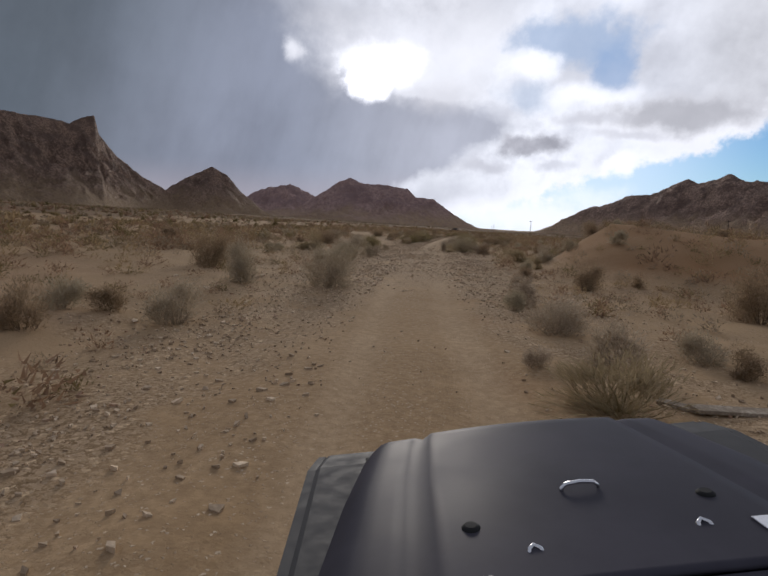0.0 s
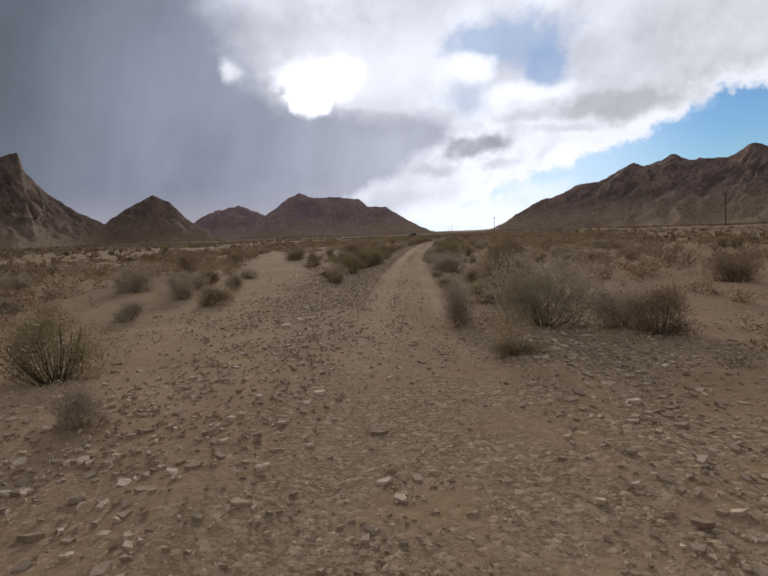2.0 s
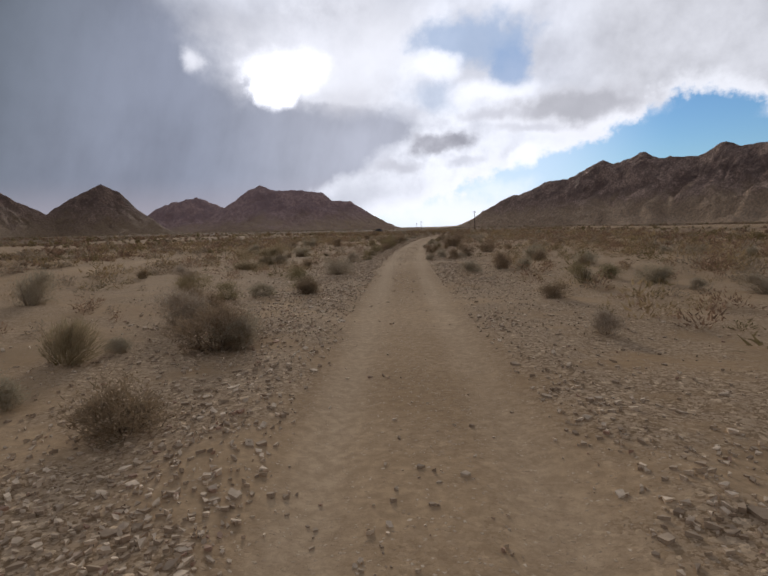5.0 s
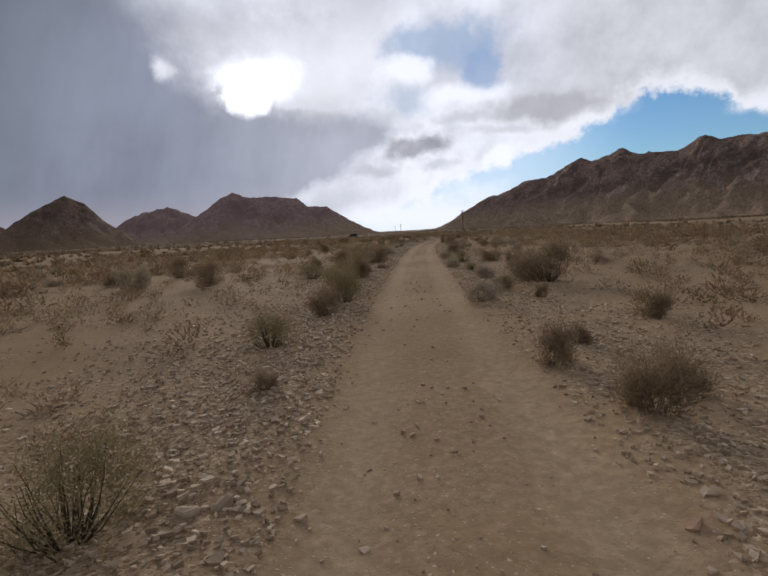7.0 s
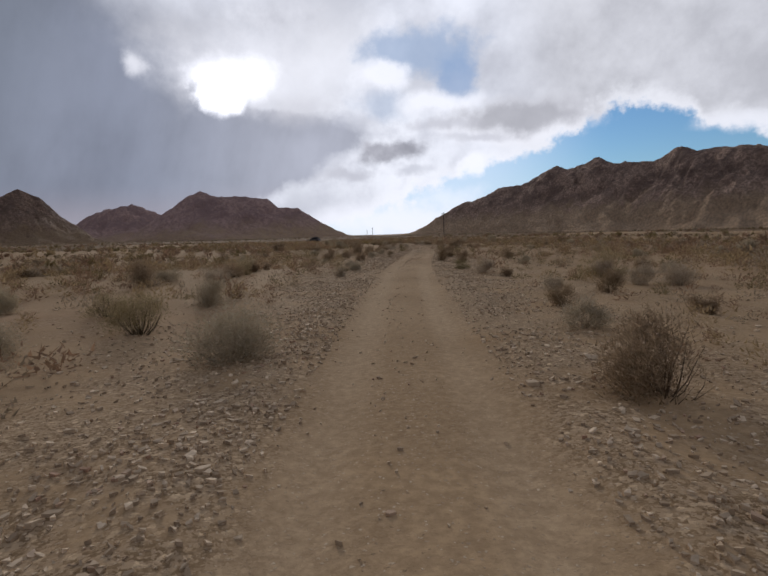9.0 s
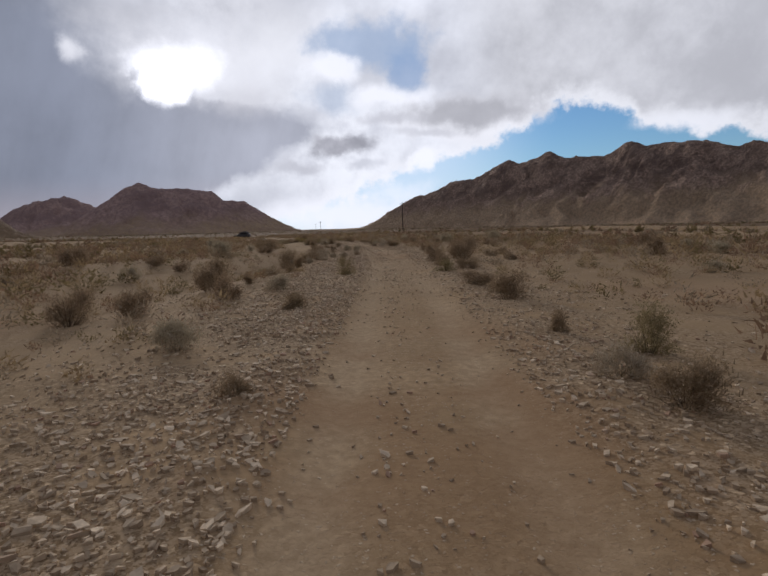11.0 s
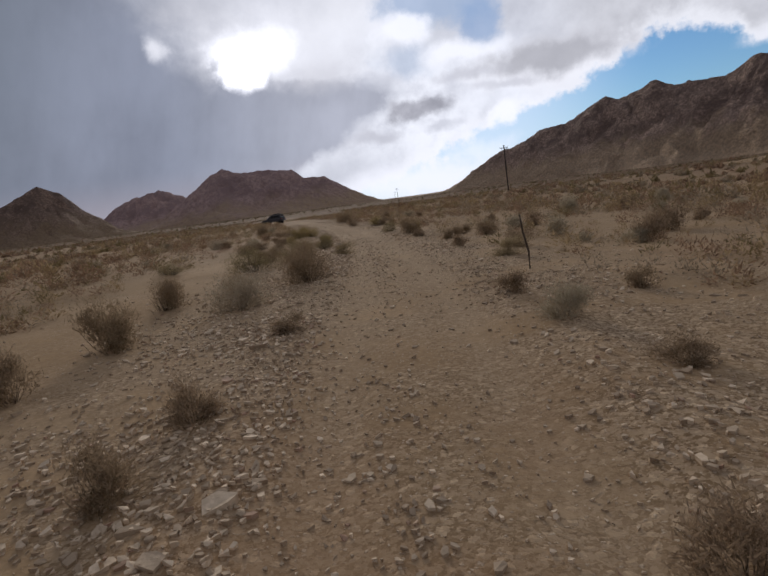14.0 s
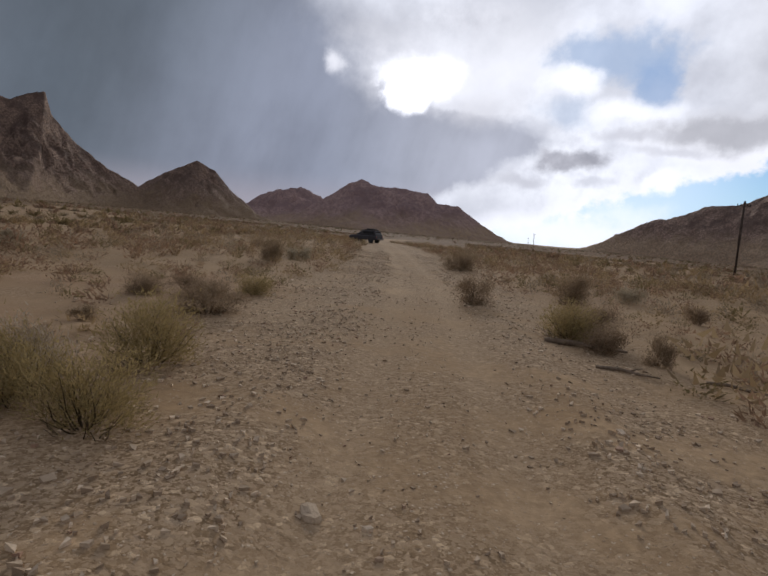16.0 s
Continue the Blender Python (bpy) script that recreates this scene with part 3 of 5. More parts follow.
mountain([(32, 0.2, 1720), (30, 2.0, 1720), (28.2, 3.2, 1720), (27.0, 3.85, 1715), (25.7, 4.75, 1710), (24.4, 5.35, 1705), (23.3, 4.8, 1700), (20.4, 4.55, 1695), (18.0, 4.35, 1690), (17.0, 3.42, 1685), (14.9, 3.22, 1680), (13.3, 2.15, 1675), (11.2, 0.8, 1670), (8.9, -0.1, 1665), (6.5, -0.4, 1665), (4, -0.6, 1700)],
         M_FAR, "brown flat-shouldered desert mountain", 1.9, 6.0, 36)
mountain([(8.5, -0.6, 1560), (6.0, -0.25, 1540), (3.8, 0.05, 1500), (1.9, 0.75, 1460), (0.7, 1.6, 1430), (-1.6, 2.65, 1395), (-3.6, 3.2, 1360), (-5.5, 4.0, 1330), (-7.8, 4.1, 1300), (-9.4, 4.9, 1270), (-11.1, 5.75, 1245), (-12.1, 5.25, 1220), (-13.5, 5.65, 1190), (-14.9, 6.15, 1165), (-16.1, 5.5, 1140), (-17.4, 5.55, 1110), (-19.5, 5.25, 1075), (-20.6, 5.85, 1055), (-21.8, 6.45, 1035), (-22.9, 5.8, 1015), (-24.2, 5.95, 1000), (-26.2, 5.8, 975), (-27.6, 5.65, 955), (-29.7, 5.0, 930), (-30.8, 5.2, 915), (-33, 4.8, 880), (-38, 5.2, 840), (-46, 4.0, 790), (-60, 3.0, 760)],
         M_RANGE, "long rugged brown desert mountain range", 2.0, 6.0, 47)


# ---------- helpers for things ----------
def part(name, me, mat, parent=None, label=""):
    """One mesh object under a thing or a part."""
    if isinstance(me, bmesh.types.BMesh):
        b, me = me, bpy.data.meshes.new(name)
        b.to_mesh(me)
        b.free()
    if mat is not None and not me.materials:
        me.materials.append(mat)
    ob = new(name, me)
    ob.parent = parent
    return tagged(ob, label)


def root(name, label, category, group=""):
    return tagged(new(name), label, category, group)


def block(size, at=(0, 0, 0), bevel=0.0, taper=None):
    b = bmesh.new()
    bmesh.ops.create_cube(b, size=1.0)
    for v in b.verts:
        k = taper if (taper and v.co.z > 0) else (1, 1)
        v.co = Vector((v.co.x * size[0] * k[0] + at[0], v.co.y * size[1] * k[1] + at[1], v.co.z * size[2] + at[2]))
    if bevel:
        bmesh.ops.bevel(b, geom=list(b.edges), offset=bevel, segments=2, affect="EDGES", profile=0.6)
    return b


def tube(points, radii, sides=8):
    """A round bar along points, tapering through radii."""
    b = bmesh.new()
    rings = []
    for i, p in enumerate(points):
        p = Vector(p)
        d = (Vector(points[min(i + 1, len(points) - 1)]) - Vector(points[max(i - 1, 0)])).normalized()
        q = d.to_track_quat("Z", "Y")
        rings.append([b.verts.new(p + q @ Vector((math.cos(2 * math.pi * k / sides) * radii[i], math.sin(2 * math.pi * k / sides) * radii[i], 0))) for k in range(sides)])
    for r, t in zip(rings, rings[1:]):
        for k in range(sides):
            f = b.faces.new((r[k], r[(k + 1) % sides], t[(k + 1) % sides], t[k]))
            f.smooth = True
    b.faces.new(rings[0][::-1])
    b.faces.new(rings[-1])
    return b


def land1(x, y):
    return float(land(np.array([x]), np.array([y]))[0])


# ---------- utility poles, stake, timber ----------
def utility_pole(x, y, tall, lean=0.0):
    z = land1(x, y)
    p = root("utility_pole", "weathered dark wooden utility pole with a crossarm in the scrub", "pole", "utility poles")
    p.matrix_world = pose(x, y, z, 0, lean, 5)
    part("pole", tube([(0, 0, -0.4), (0, 0, tall * 0.5), (0.01, 0, tall)], [0.17, 0.15, 0.115], 10), M_WOOD, p)
    part("crossarm", block((1.5, 0.10, 0.11), (0, 0.13, tall - 0.55), 0.015), M_WOOD, p)
    for k in (-0.68, -0.35, 0.35, 0.68):
        part("insulator", tube([(k, 0.13, tall - 0.49), (k, 0.13, tall - 0.40), (k, 0.13, tall - 0.33)], [0.035, 0.06, 0.03], 8), M_RUBBER, p)
    for k in (-1, 1):
        part("brace", tube([(0.55 * k, 0.13, tall - 0.6), (0.06 * k, 0.12, tall - 1.15)], [0.02, 0.02], 6), M_WOOD, p)


utility_pole(-28.6, 345, 8.9, 0.8)
utility_pole(-82, 556, 9.5)
utility_pole(50, 225, 11.0, -0.5)
utility_pole(-115, 760, 9.0)


def stake():
    x, y = -33.2, 246.0
    s = root("marker_stake", "thin dark crooked wooden stake stuck in the ground", "stake")
    s.matrix_world = pose(x, y, land1(x, y))
    part("stake", tube([(0.03, 0, -0.2), (0.045, 0, 0.35), (-0.02, 0.01, 0.75), (-0.05, 0, 1.12)], [0.024, 0.022, 0.019, 0.014], 7), M_WOOD, s)


stake()


def plank(x, y, length, width, turn, label):
    p = root("plank", label, "timber", "scrap timber")
    p.matrix_world = pose(x, y, land1(x, y) + 0.03, 2, 3, turn)
    part("board", block((length, width, 0.04), (0, 0, 0), 0.006), M_PLANK, p)


plank(1.75, 6.5, 1.1, 0.2, 24, "bleached broken plank lying on gravel")
plank(1.15, 6.4, 0.45, 0.14, -18, "short split piece of bleached plank")
plank(2.5, 7.3, 0.8, 0.16, 40, "bleached plank lying among stones")


def log(x, y, length, thick, turn):
    p = root("fallen_branch", "dry brown fallen branch lying on the stony verge", "branch", "fallen branches")
    p.matrix_world = pose(x, y, land1(x, y) + thick * 0.7, 0, 0, turn)
    part("branch", tube([(-length / 2, 0, 0), (-length * 0.15, 0.05, 0.02), (length * 0.2, -0.03, 0.01), (length / 2, 0.04, 0)], [thick, thick * 0.9, thick * 0.7, thick * 0.35], 8), M_BRANCH, p)
    part("twig", tube([(0, 0, 0), (length * 0.12, 0.12, 0.05), (length * 0.2, 0.2, 0.06)], [thick * 0.5, thick * 0.4, thick * 0.2], 6), M_BRANCH, p)


log(-42.4, 278.5, 1.5, 0.06, -8)
log(-41.7, 276.5, 0.9, 0.03, -14)
log(-40.2, 276.9, 0.8, 0.03, -20)

# ---------- vehicles ----------
def wheel(parent, at, r, wide):
    prof = [(-0.5, 0.62), (-0.5, 0.88), (-0.40, 0.98), (0.40, 0.98), (0.5, 0.88), (0.5, 0.62)]
    b = bmesh.new()
    n = 28
    rings = [[b.verts.new((at[0] + u * wide, at[1] + math.cos(2 * math.pi * k / n) * r * q, at[2] + math.sin(2 * math.pi * k / n) * r * q)) for k in range(n)] for u, q in prof]
    for a, c in zip(rings, rings[1:] + rings[:1]):
        for k in range(n):
            b.faces.new((a[k], a[(k + 1) % n], c[(k + 1) % n], c[k]))
    bmesh.ops.recalc_face_normals(b, faces=b.faces)
    w_ = part("wheel", b, M_RUBBER, parent)
    rim = tube([(at[0] - wide * 0.4, at[1], at[2]), (at[0] + wide * 0.4, at[1], at[2])], [r * 0.6, r * 0.6], 20)
    part("rim", rim, M_FENDER, w_, "dull steel rim")


def lofted(sections, mat_name="loft"):
    """A closed body through cross-sections; each is a list of points with the same count."""
    b = bmesh.new()
    rings = [[b.verts.new(p) for p in s] for s in sections]
    n = len(rings[0])
    for r, t in zip(rings, rings[1:]):
        for k in range(n):
            b.faces.new((r[k], r[(k + 1) % n], t[(k + 1) % n], t[k]))
    b.faces.new(rings[0][::-1])
    b.faces.new(rings[-1])
    bmesh.ops.recalc_face_normals(b, faces=b.faces)
    return b


def lead_car():
    x, y = -74.0, 335.5
    c = root("off_road_car", "dark dusty off-road car with loaded roof rack on road", "car")
    c.matrix_world = pose(x, y, land1(x, y) - 0.02, 0, 0, 82)

    def ring(yy, hw, lo, hi, r=0.1):
        return [(-hw + r, yy, lo), (hw - r, yy, lo), (hw, yy, lo + r), (hw, yy, hi - r), (hw - r, yy, hi), (-hw + r, yy, hi), (-hw, yy, hi - r), (-hw, yy, lo + r)]

    part("body", lofted([ring(-2.25, 0.84, 0.55, 1.02), ring(-2.1, 0.9, 0.48, 1.08), ring(1.0, 0.91, 0.45, 1.1), ring(1.9, 0.88, 0.5, 1.04), ring(2.2, 0.8, 0.6, 0.95)]), M_CAR, c)
    part("cabin", lofted([ring(-2.15, 0.82, 1.06, 1.2, 0.05), ring(-1.95, 0.72, 1.06, 1.74), ring(0.2, 0.72, 1.06, 1.76), ring(0.95, 0.76, 1.06, 1.16, 0.04)]), M_CAR, c)
    part("rear_window", block((1.16, 0.03, 0.42), (0, -2.05, 1.42), 0.01), M_GLASS, c).rotation_euler = (0, 0, 0)
    for k in (-1, 1):
        part("side_window", block((0.02, 1.7, 0.36), (0.735 * k, -0.9, 1.45), 0.008), M_GLASS, c)
        part("tail_lamp", block((0.12, 0.05, 0.26), (0.76 * k, -2.24, 0.93), 0.015), M_LAMP, c)
        part("mirror", block((0.2, 0.1, 0.15), (1.0 * k, 0.75, 1.22), 0.03), M_CAR, c)
    part("rear_bumper", block((1.74, 0.16, 0.2), (0, -2.32, 0.6), 0.04), M_FENDER, c)
    part("bumper_strip", block((1.2, 0.02, 0.06), (0, -2.41, 0.62), 0.004), M_CHROME, c, "dull bright bumper strip")
    rack = part("roof_rack", block((1.26, 1.9, 0.03), (0, -0.9, 1.83), 0.005), M_FENDER, c)
    for k in (-0.6, 0, 0.6):
        part("rack_bar", tube([(-0.66, -0.9 + k * 1.3, 1.79), (0.66, -0.9 + k * 1.3, 1.79)], [0.025, 0.025], 8), M_RUBBER, rack)
    part("roof_load", block((0.75, 1.1, 0.16), (-0.18, -1.0, 1.92), 0.05), M_LOAD, c, "dark strapped roof load")
    part("roof_case", block((0.36, 0.7, 0.12), (0.42, -1.2, 1.9), 0.03), M_PLANK, c, "pale roof case")
    for sx in (-0.78, 0.78):
        for sy in (-1.4, 1.35):
            wheel(c, (sx, sy, 0.38), 0.38, 0.24)


lead_car()


def jeep():
    """The open off-road vehicle that stands on the road at the start; y ahead, x to its right, from the ground under the camera."""
    j = root("off_road_vehicle", "black open off-road vehicle with a satin bonnet on road", "car")
    j.matrix_world = pose(0, 0, 0.0, 0, 0, 23.3)
    mid = 0.685
    lean = pose(0, 0, 0, 0, -6, 0)

    def put(*args):
        ob = part(*args)
        if args[3] is j:
            ob.matrix_local = lean
        return ob

    # bonnet: rounded shoulders, narrower towards the nose
    n, m_ = 41, 40
    X, Y, Z = np.zeros((m_, n)), np.zeros((m_, n)), np.zeros((m_, n))
    for i in range(m_):
        t = i / (m_ - 1)
        half = float(np.interp(t, (0, 0.1, 0.55, 0.82, 0.93, 1), (0.715, 0.70, 0.63, 0.57, 0.53, 0.49)))
        for k in range(n):
            u = 2 * k / (n - 1) - 1
            au = abs(u)
            drop = 0.022 * u * u + (0.0 if au < 0.80 else 0.11 * ((au - 0.80) / 0.20) ** 2)
            nose = 0.0 if t < 0.9 else 0.07 * ((t - 0.9) / 0.1) ** 2
            groove = -0.010 * max(0.0, 1 - abs(au - 0.60) / 0.05) + (0.008 if au < 0.60 else 0.0)
            X[i, k], Y[i, k], Z[i, k] = mid + half * u, 0.88 + 0.89 * t - (0.03 * u * u if t > 0.9 else 0), 1.07 - 0.02 * t - drop - nose + groove
    bonnet = put("bonnet", sheet("bonnet", X, Y, Z, M_PAINT), None, j, "satin black bonnet with pressed creases")
    bonnet.modifiers.new("thickness", "SOLIDIFY").thickness = 0.012
    cowl = [[(mid - h, yy, 0.9), (mid + h, yy, 0.9), (mid + h, yy, hi - 0.08), (mid + h - 0.14, yy, hi), (mid - h + 0.14, yy, hi), (mid - h, yy, hi - 0.08)] for yy, h, hi in ((0.35, 0.69, 1.06), (0.872, 0.665, 1.068))]
    put("cowl", lofted(cowl), M_PAINT, j)
    body = [[(mid - h, yy, lo), (mid + h, yy, lo), (mid + h, yy, hi), (mid - h, yy, hi)] for yy, h, lo, hi in ((-2.3, 0.7, 0.5, 0.98), (0.40, 0.7, 0.5, 1.0), (0.46, 0.62, 0.5, 0.92), (1.62, 0.42, 0.55, 0.86))]
    put("body", lofted(body), M_PAINT, j)
    put("grille", block((0.86, 0.06, 0.40), (mid, 1.66, 0.76), 0.02), M_PAINT, j)
    for k in range(7):
        put("grille_slot", block((0.05, 0.03, 0.28), (mid - 0.27 + 0.09 * k, 1.695, 0.78), 0.012), M_RUBBER, j)
    for s in (-1, 1):
        flare = [[(mid + s * o, yy, z - 0.04), (mid + s * i, yy, z - 0.04), (mid + s * i, yy, z), (mid + s * (o - 0.03), yy, z), (mid + s * o, yy, z - 0.015)] for yy, i, o, z in ((0.80, 0.60, 0.725, 0.985), (1.0, 0.55, 0.72, 0.998), (1.62, 0.45, 0.685, 1.0), (1.74, 0.42, 0.66, 0.985))]
        put("fender", lofted(flare), M_FENDER, j, "flat grey plastic fender")
        lip = [[(mid + s * (o + 0.012), yy, z - 0.12), (mid + s * (o - 0.02), yy, z - 0.12), (mid + s * (o - 0.02), yy, z + 0.004), (mid + s * (o + 0.006), yy, z + 0.004)] for yy, o, z in ((0.79, 0.73, 0.975), (1.0, 0.725, 0.987), (1.62, 0.69, 0.989), (1.75, 0.665, 0.973))]
        put("fender_lip", lofted(lip), M_FENDER, j)
        put("headlamp", tube([(mid + s * 0.33, 1.68, 0.80), (mid + s * 0.33, 1.72, 0.80)], [0.08, 0.075], 18), M_CHROME, j)
        put("bonnet_catch", block((0.025, 0.05, 0.05), (mid + s * 0.50, 1.62, 0.985), 0.006), M_RUBBER, j)
        stop = put("rubber_stop", tube([(mid + s * 0.28 - 0.012, 1.12 + s * 0.022, 1.06), (mid + s * 0.28 - 0.012, 1.12 + s * 0.022, 1.070), (mid + s * 0.28 - 0.012, 1.12 + s * 0.022, 1.077)], [0.021, 0.021, 0.013], 16), M_RUBBER, j)
        part("stop_ring", tube([(mid + s * 0.28 - 0.012, 1.12 + s * 0.022, 1.058), (mid + s * 0.28 - 0.012, 1.12 + s * 0.022, 1.064)], [0.026, 0.024], 16), M_FENDER, stop)
        lx, ly, lz = mid + s * 0.185, 1.008 + s * 0.015, 1.062
        put("tie_loop", tube([(lx - 0.017, ly - 0.018, lz), (lx - 0.012, ly + 0.002, lz + 0.012), (lx, ly + 0.012, lz + 0.014), (lx + 0.012, ly + 0.002, lz + 0.012), (lx + 0.017, ly - 0.018, lz)], [0.005] * 5, 8), M_CHROME, j, "small bright tie-down loop")
        hinge = put("hinge_plate", block((0.055, 0.12, 0.006), (mid + s * 0.315, 0.915 + s * 0.05, 1.074), 0.002), M_CHROME, j, "bright steel bonnet hinge plate")
        for q in (-0.045, 0.03):
            part("hinge_bolt", tube([(mid + s * 0.315, 0.915 + s * 0.05 + q, 1.075), (mid + s * 0.315, 0.915 + s * 0.05 + q, 1.083)], [0.007, 0.005], 10), M_FENDER, hinge)
    grip = put("grab_handle", tube([(mid - 0.045, 1.212, 1.062), (mid - 0.045, 1.212, 1.078), (mid - 0.034, 1.214, 1.086), (mid, 1.215, 1.089), (mid + 0.034, 1.214, 1.086), (mid + 0.045, 1.212, 1.078), (mid + 0.045, 1.212, 1.062)], [0.005] * 7, 10), M_CHROME, j, "bright chromed bonnet handle")
    for q in (-0.045, 0.045):
        part("handle_foot", tube([(mid + q, 1.212, 1.062), (mid + q, 1.212, 1.068)], [0.012, 0.009], 12), M_CHROME, grip)
    put("front_bumper", block((1.5, 0.14, 0.16), (mid, 1.85, 0.55), 0.03), M_FENDER, j)
    for sx in (mid - 0.68, mid + 0.68):
        for sy in (-1.2, 1.2):
            wheel(j, (sx, sy, 0.38 - 0.03 * sx), 0.39, 0.25)


jeep()


# ---------- shrubs ----------
def rand_dirs(rng, n, spread=1.0):
    v = rng.normal(size=(n, 3)) * spread
    return v / np.maximum(1e-6, np.linalg.norm(v, axis=1))[:, None]


def shrub_meshes(kind, seed, stems, bits, fine=1.0):
    """Bare stems and a soft lumpy crown of fine twigs and leaves, about one wide and one tall."""
    rng = np.random.default_rng(seed)
    lean_most = {"grey": 1.5, "green": 1.25, "dark": 1.45, "gold": 1.45, "straw": 1.2}[kind]
    V1, F1 = [], []
    n1 = 0
    for i in range(stems):
        ph, th = rng.uniform(0, 2 * np.pi), lean_most * np.sqrt(rng.uniform(0.0, 1.0))
        end = np.array([np.sin(th) * np.cos(ph) * 0.5, np.sin(th) * np.sin(ph) * 0.5, (np.cos(th) + 0.15) * 0.85]) * rng.uniform(0.6, 1.0)
        base = np.array([np.cos(ph), np.sin(ph), 0]) * rng.uniform(0, 0.06) - np.array([0, 0, 0.05])
        bow = np.array([0, 0, 1.0]) * (-0.12 * np.sin(th)) + rng.normal(size=3) * 0.03
        ts = np.linspace(0, 1, 5)
        pts = base + (end - base) * ts[:, None] + bow * (np.sin(np.pi * ts))[:, None] + rng.normal(size=(5, 3)) * 0.012 * ts[:, None]
        rad = 0.010 * (1.0 - 0.8 * ts)
        side = np.cross(end - base, rng.normal(size=3))
        side /= np.linalg.norm(side) + 1e-9
        up = np.cross(end - base, side)
        up /= np.linalg.norm(up) + 1e-9
        for q, p in enumerate(pts):
            for k in range(3):
                V1.append(p + rad[q] * (side * math.cos(2.1 * k) + up * math.sin(2.1 * k)))
        for q in range(4):
            for k in range(3):
                a, b = n1 + 3 * q + k, n1 + 3 * q + (k + 1) % 3
                F1.append((a, b, b + 3, a + 3))
        n1 += 15
    lobes = 12 if kind != "straw" else 7
    ph = rng.uniform(0, 6.283, lobes)
    off = np.sqrt(rng.uniform(0, 1, lobes)) * (0.30 if kind != "straw" else 0.24)
    mid = np.stack([np.cos(ph) * off, np.sin(ph) * off, rng.uniform(0.10, 0.64, lobes) - 0.45 * off], -1)
    big = rng.uniform(0.17, 0.30, lobes)
    w_ = rng.integers(0, lobes, bits)
    d = rand_dirs(rng, bits)
    p = mid[w_] + d * (big[w_] * rng.uniform(0, 1, bits) ** 0.55)[:, None]
    p = p[p[:, 2] > 0.03]
    p = np.concatenate([p, p[: len(p) // 12] * rng.uniform(1.0, 1.22, (len(p) // 12, 1))])
    n = len(p)
    way = p - np.array([0, 0, -0.12])
    way /= np.linalg.norm(way, axis=1)[:, None]
    wild = {"grey": 0.75, "green": 0.9, "dark": 0.8, "gold": 0.6, "straw": 0.28}[kind]
    g = way + rand_dirs(rng, n) * wild
    g /= np.linalg.norm(g, axis=1)[:, None]
    span = {"grey": 0.085, "green": 0.06, "dark": 0.085, "gold": 0.08, "straw": 0.12}[kind]
    g *= rng.uniform(0.5, 1.25, (n, 1)) * span * fine
    e = np.cross(g, rng.normal(size=(n, 3)))
    e /= np.linalg.norm(e, axis=1)[:, None] + 1e-9
    e *= rng.uniform(0.6, 1.4, (n, 1)) * fine * {"grey": 0.0062, "green": 0.0062, "dark": 0.0066, "gold": 0.0056, "straw": 0.0036}[kind]
    leafy = rng.uniform(size=n) < {"grey": 0.25, "green": 0.6, "dark": 0.2, "gold": 0.15, "straw": 0.0}[kind]
    g[leafy] *= 0.33
    e[leafy] *= 1.7
    V2 = np.stack([p - g * 0.5 - e, p - g * 0.5 + e, p + g * 0.5], 1).reshape(-1, 3)
    V2[:, :2] *= 0.54 / np.percentile(np.hypot(V2[:, 0], V2[:, 1]), 97)
    V2[:, 2] *= 1.0 / np.percentile(V2[:, 2], 98.5)
    F2 = np.arange(3 * n).reshape(-1, 3)
    return (np.array(V1), np.array(F1)), (V2, F2)


SHRUB_WORDS = {
    "grey": "dry grey rounded desert shrub beside the dirt road",
    "green": "olive creosote bush with open stems on stony ground",
    "dark": "dark brown half-dead desert shrub on stony ground",
    "gold": "rounded desert shrub with dry golden tops",
    "straw": "clump of dry straw-yellow bunch grass",
}
SHRUB = {}
for _k, _n in (("grey", 4), ("green", 4), ("dark", 5), ("gold", 2), ("straw", 3)):
    for _i in range(_n):
        _b, _l = shrub_meshes(_k, 100 + 7 * _i + len(_k), *{"grey": (18, 3100), "green": (24, 4200), "dark": (20, 3100), "gold": (22, 3700), "straw": (18, 3100)}[_k], 1.1)
        _mb, _ml = mesh_of("stems", *_b), mesh_of("crown", *_l)
        _mb.materials.append(M_TWIG[_k])
        _ml.materials.append(M_LEAF[_k])
        SHRUB.setdefault(_k, []).append((_mb, _ml))
for _k, _n in (("grey", 2), ("green", 3), ("dark", 3), ("gold", 2)):
    for _i in range(_n):
        _b, _l = shrub_meshes(_k, 300 + 7 * _i + len(_k), 36, 5500, 0.75)
        _mb, _ml = mesh_of("stems", *_b), mesh_of("crown", *_l)
        _mb.materials.append(M_TWIG[_k])
        _ml.materials.append(M_LEAF[_k])
        SHRUB.setdefault("big_" + _k, []).append((_mb, _ml))
_rng = np.random.default_rng(5)
PLACED = []


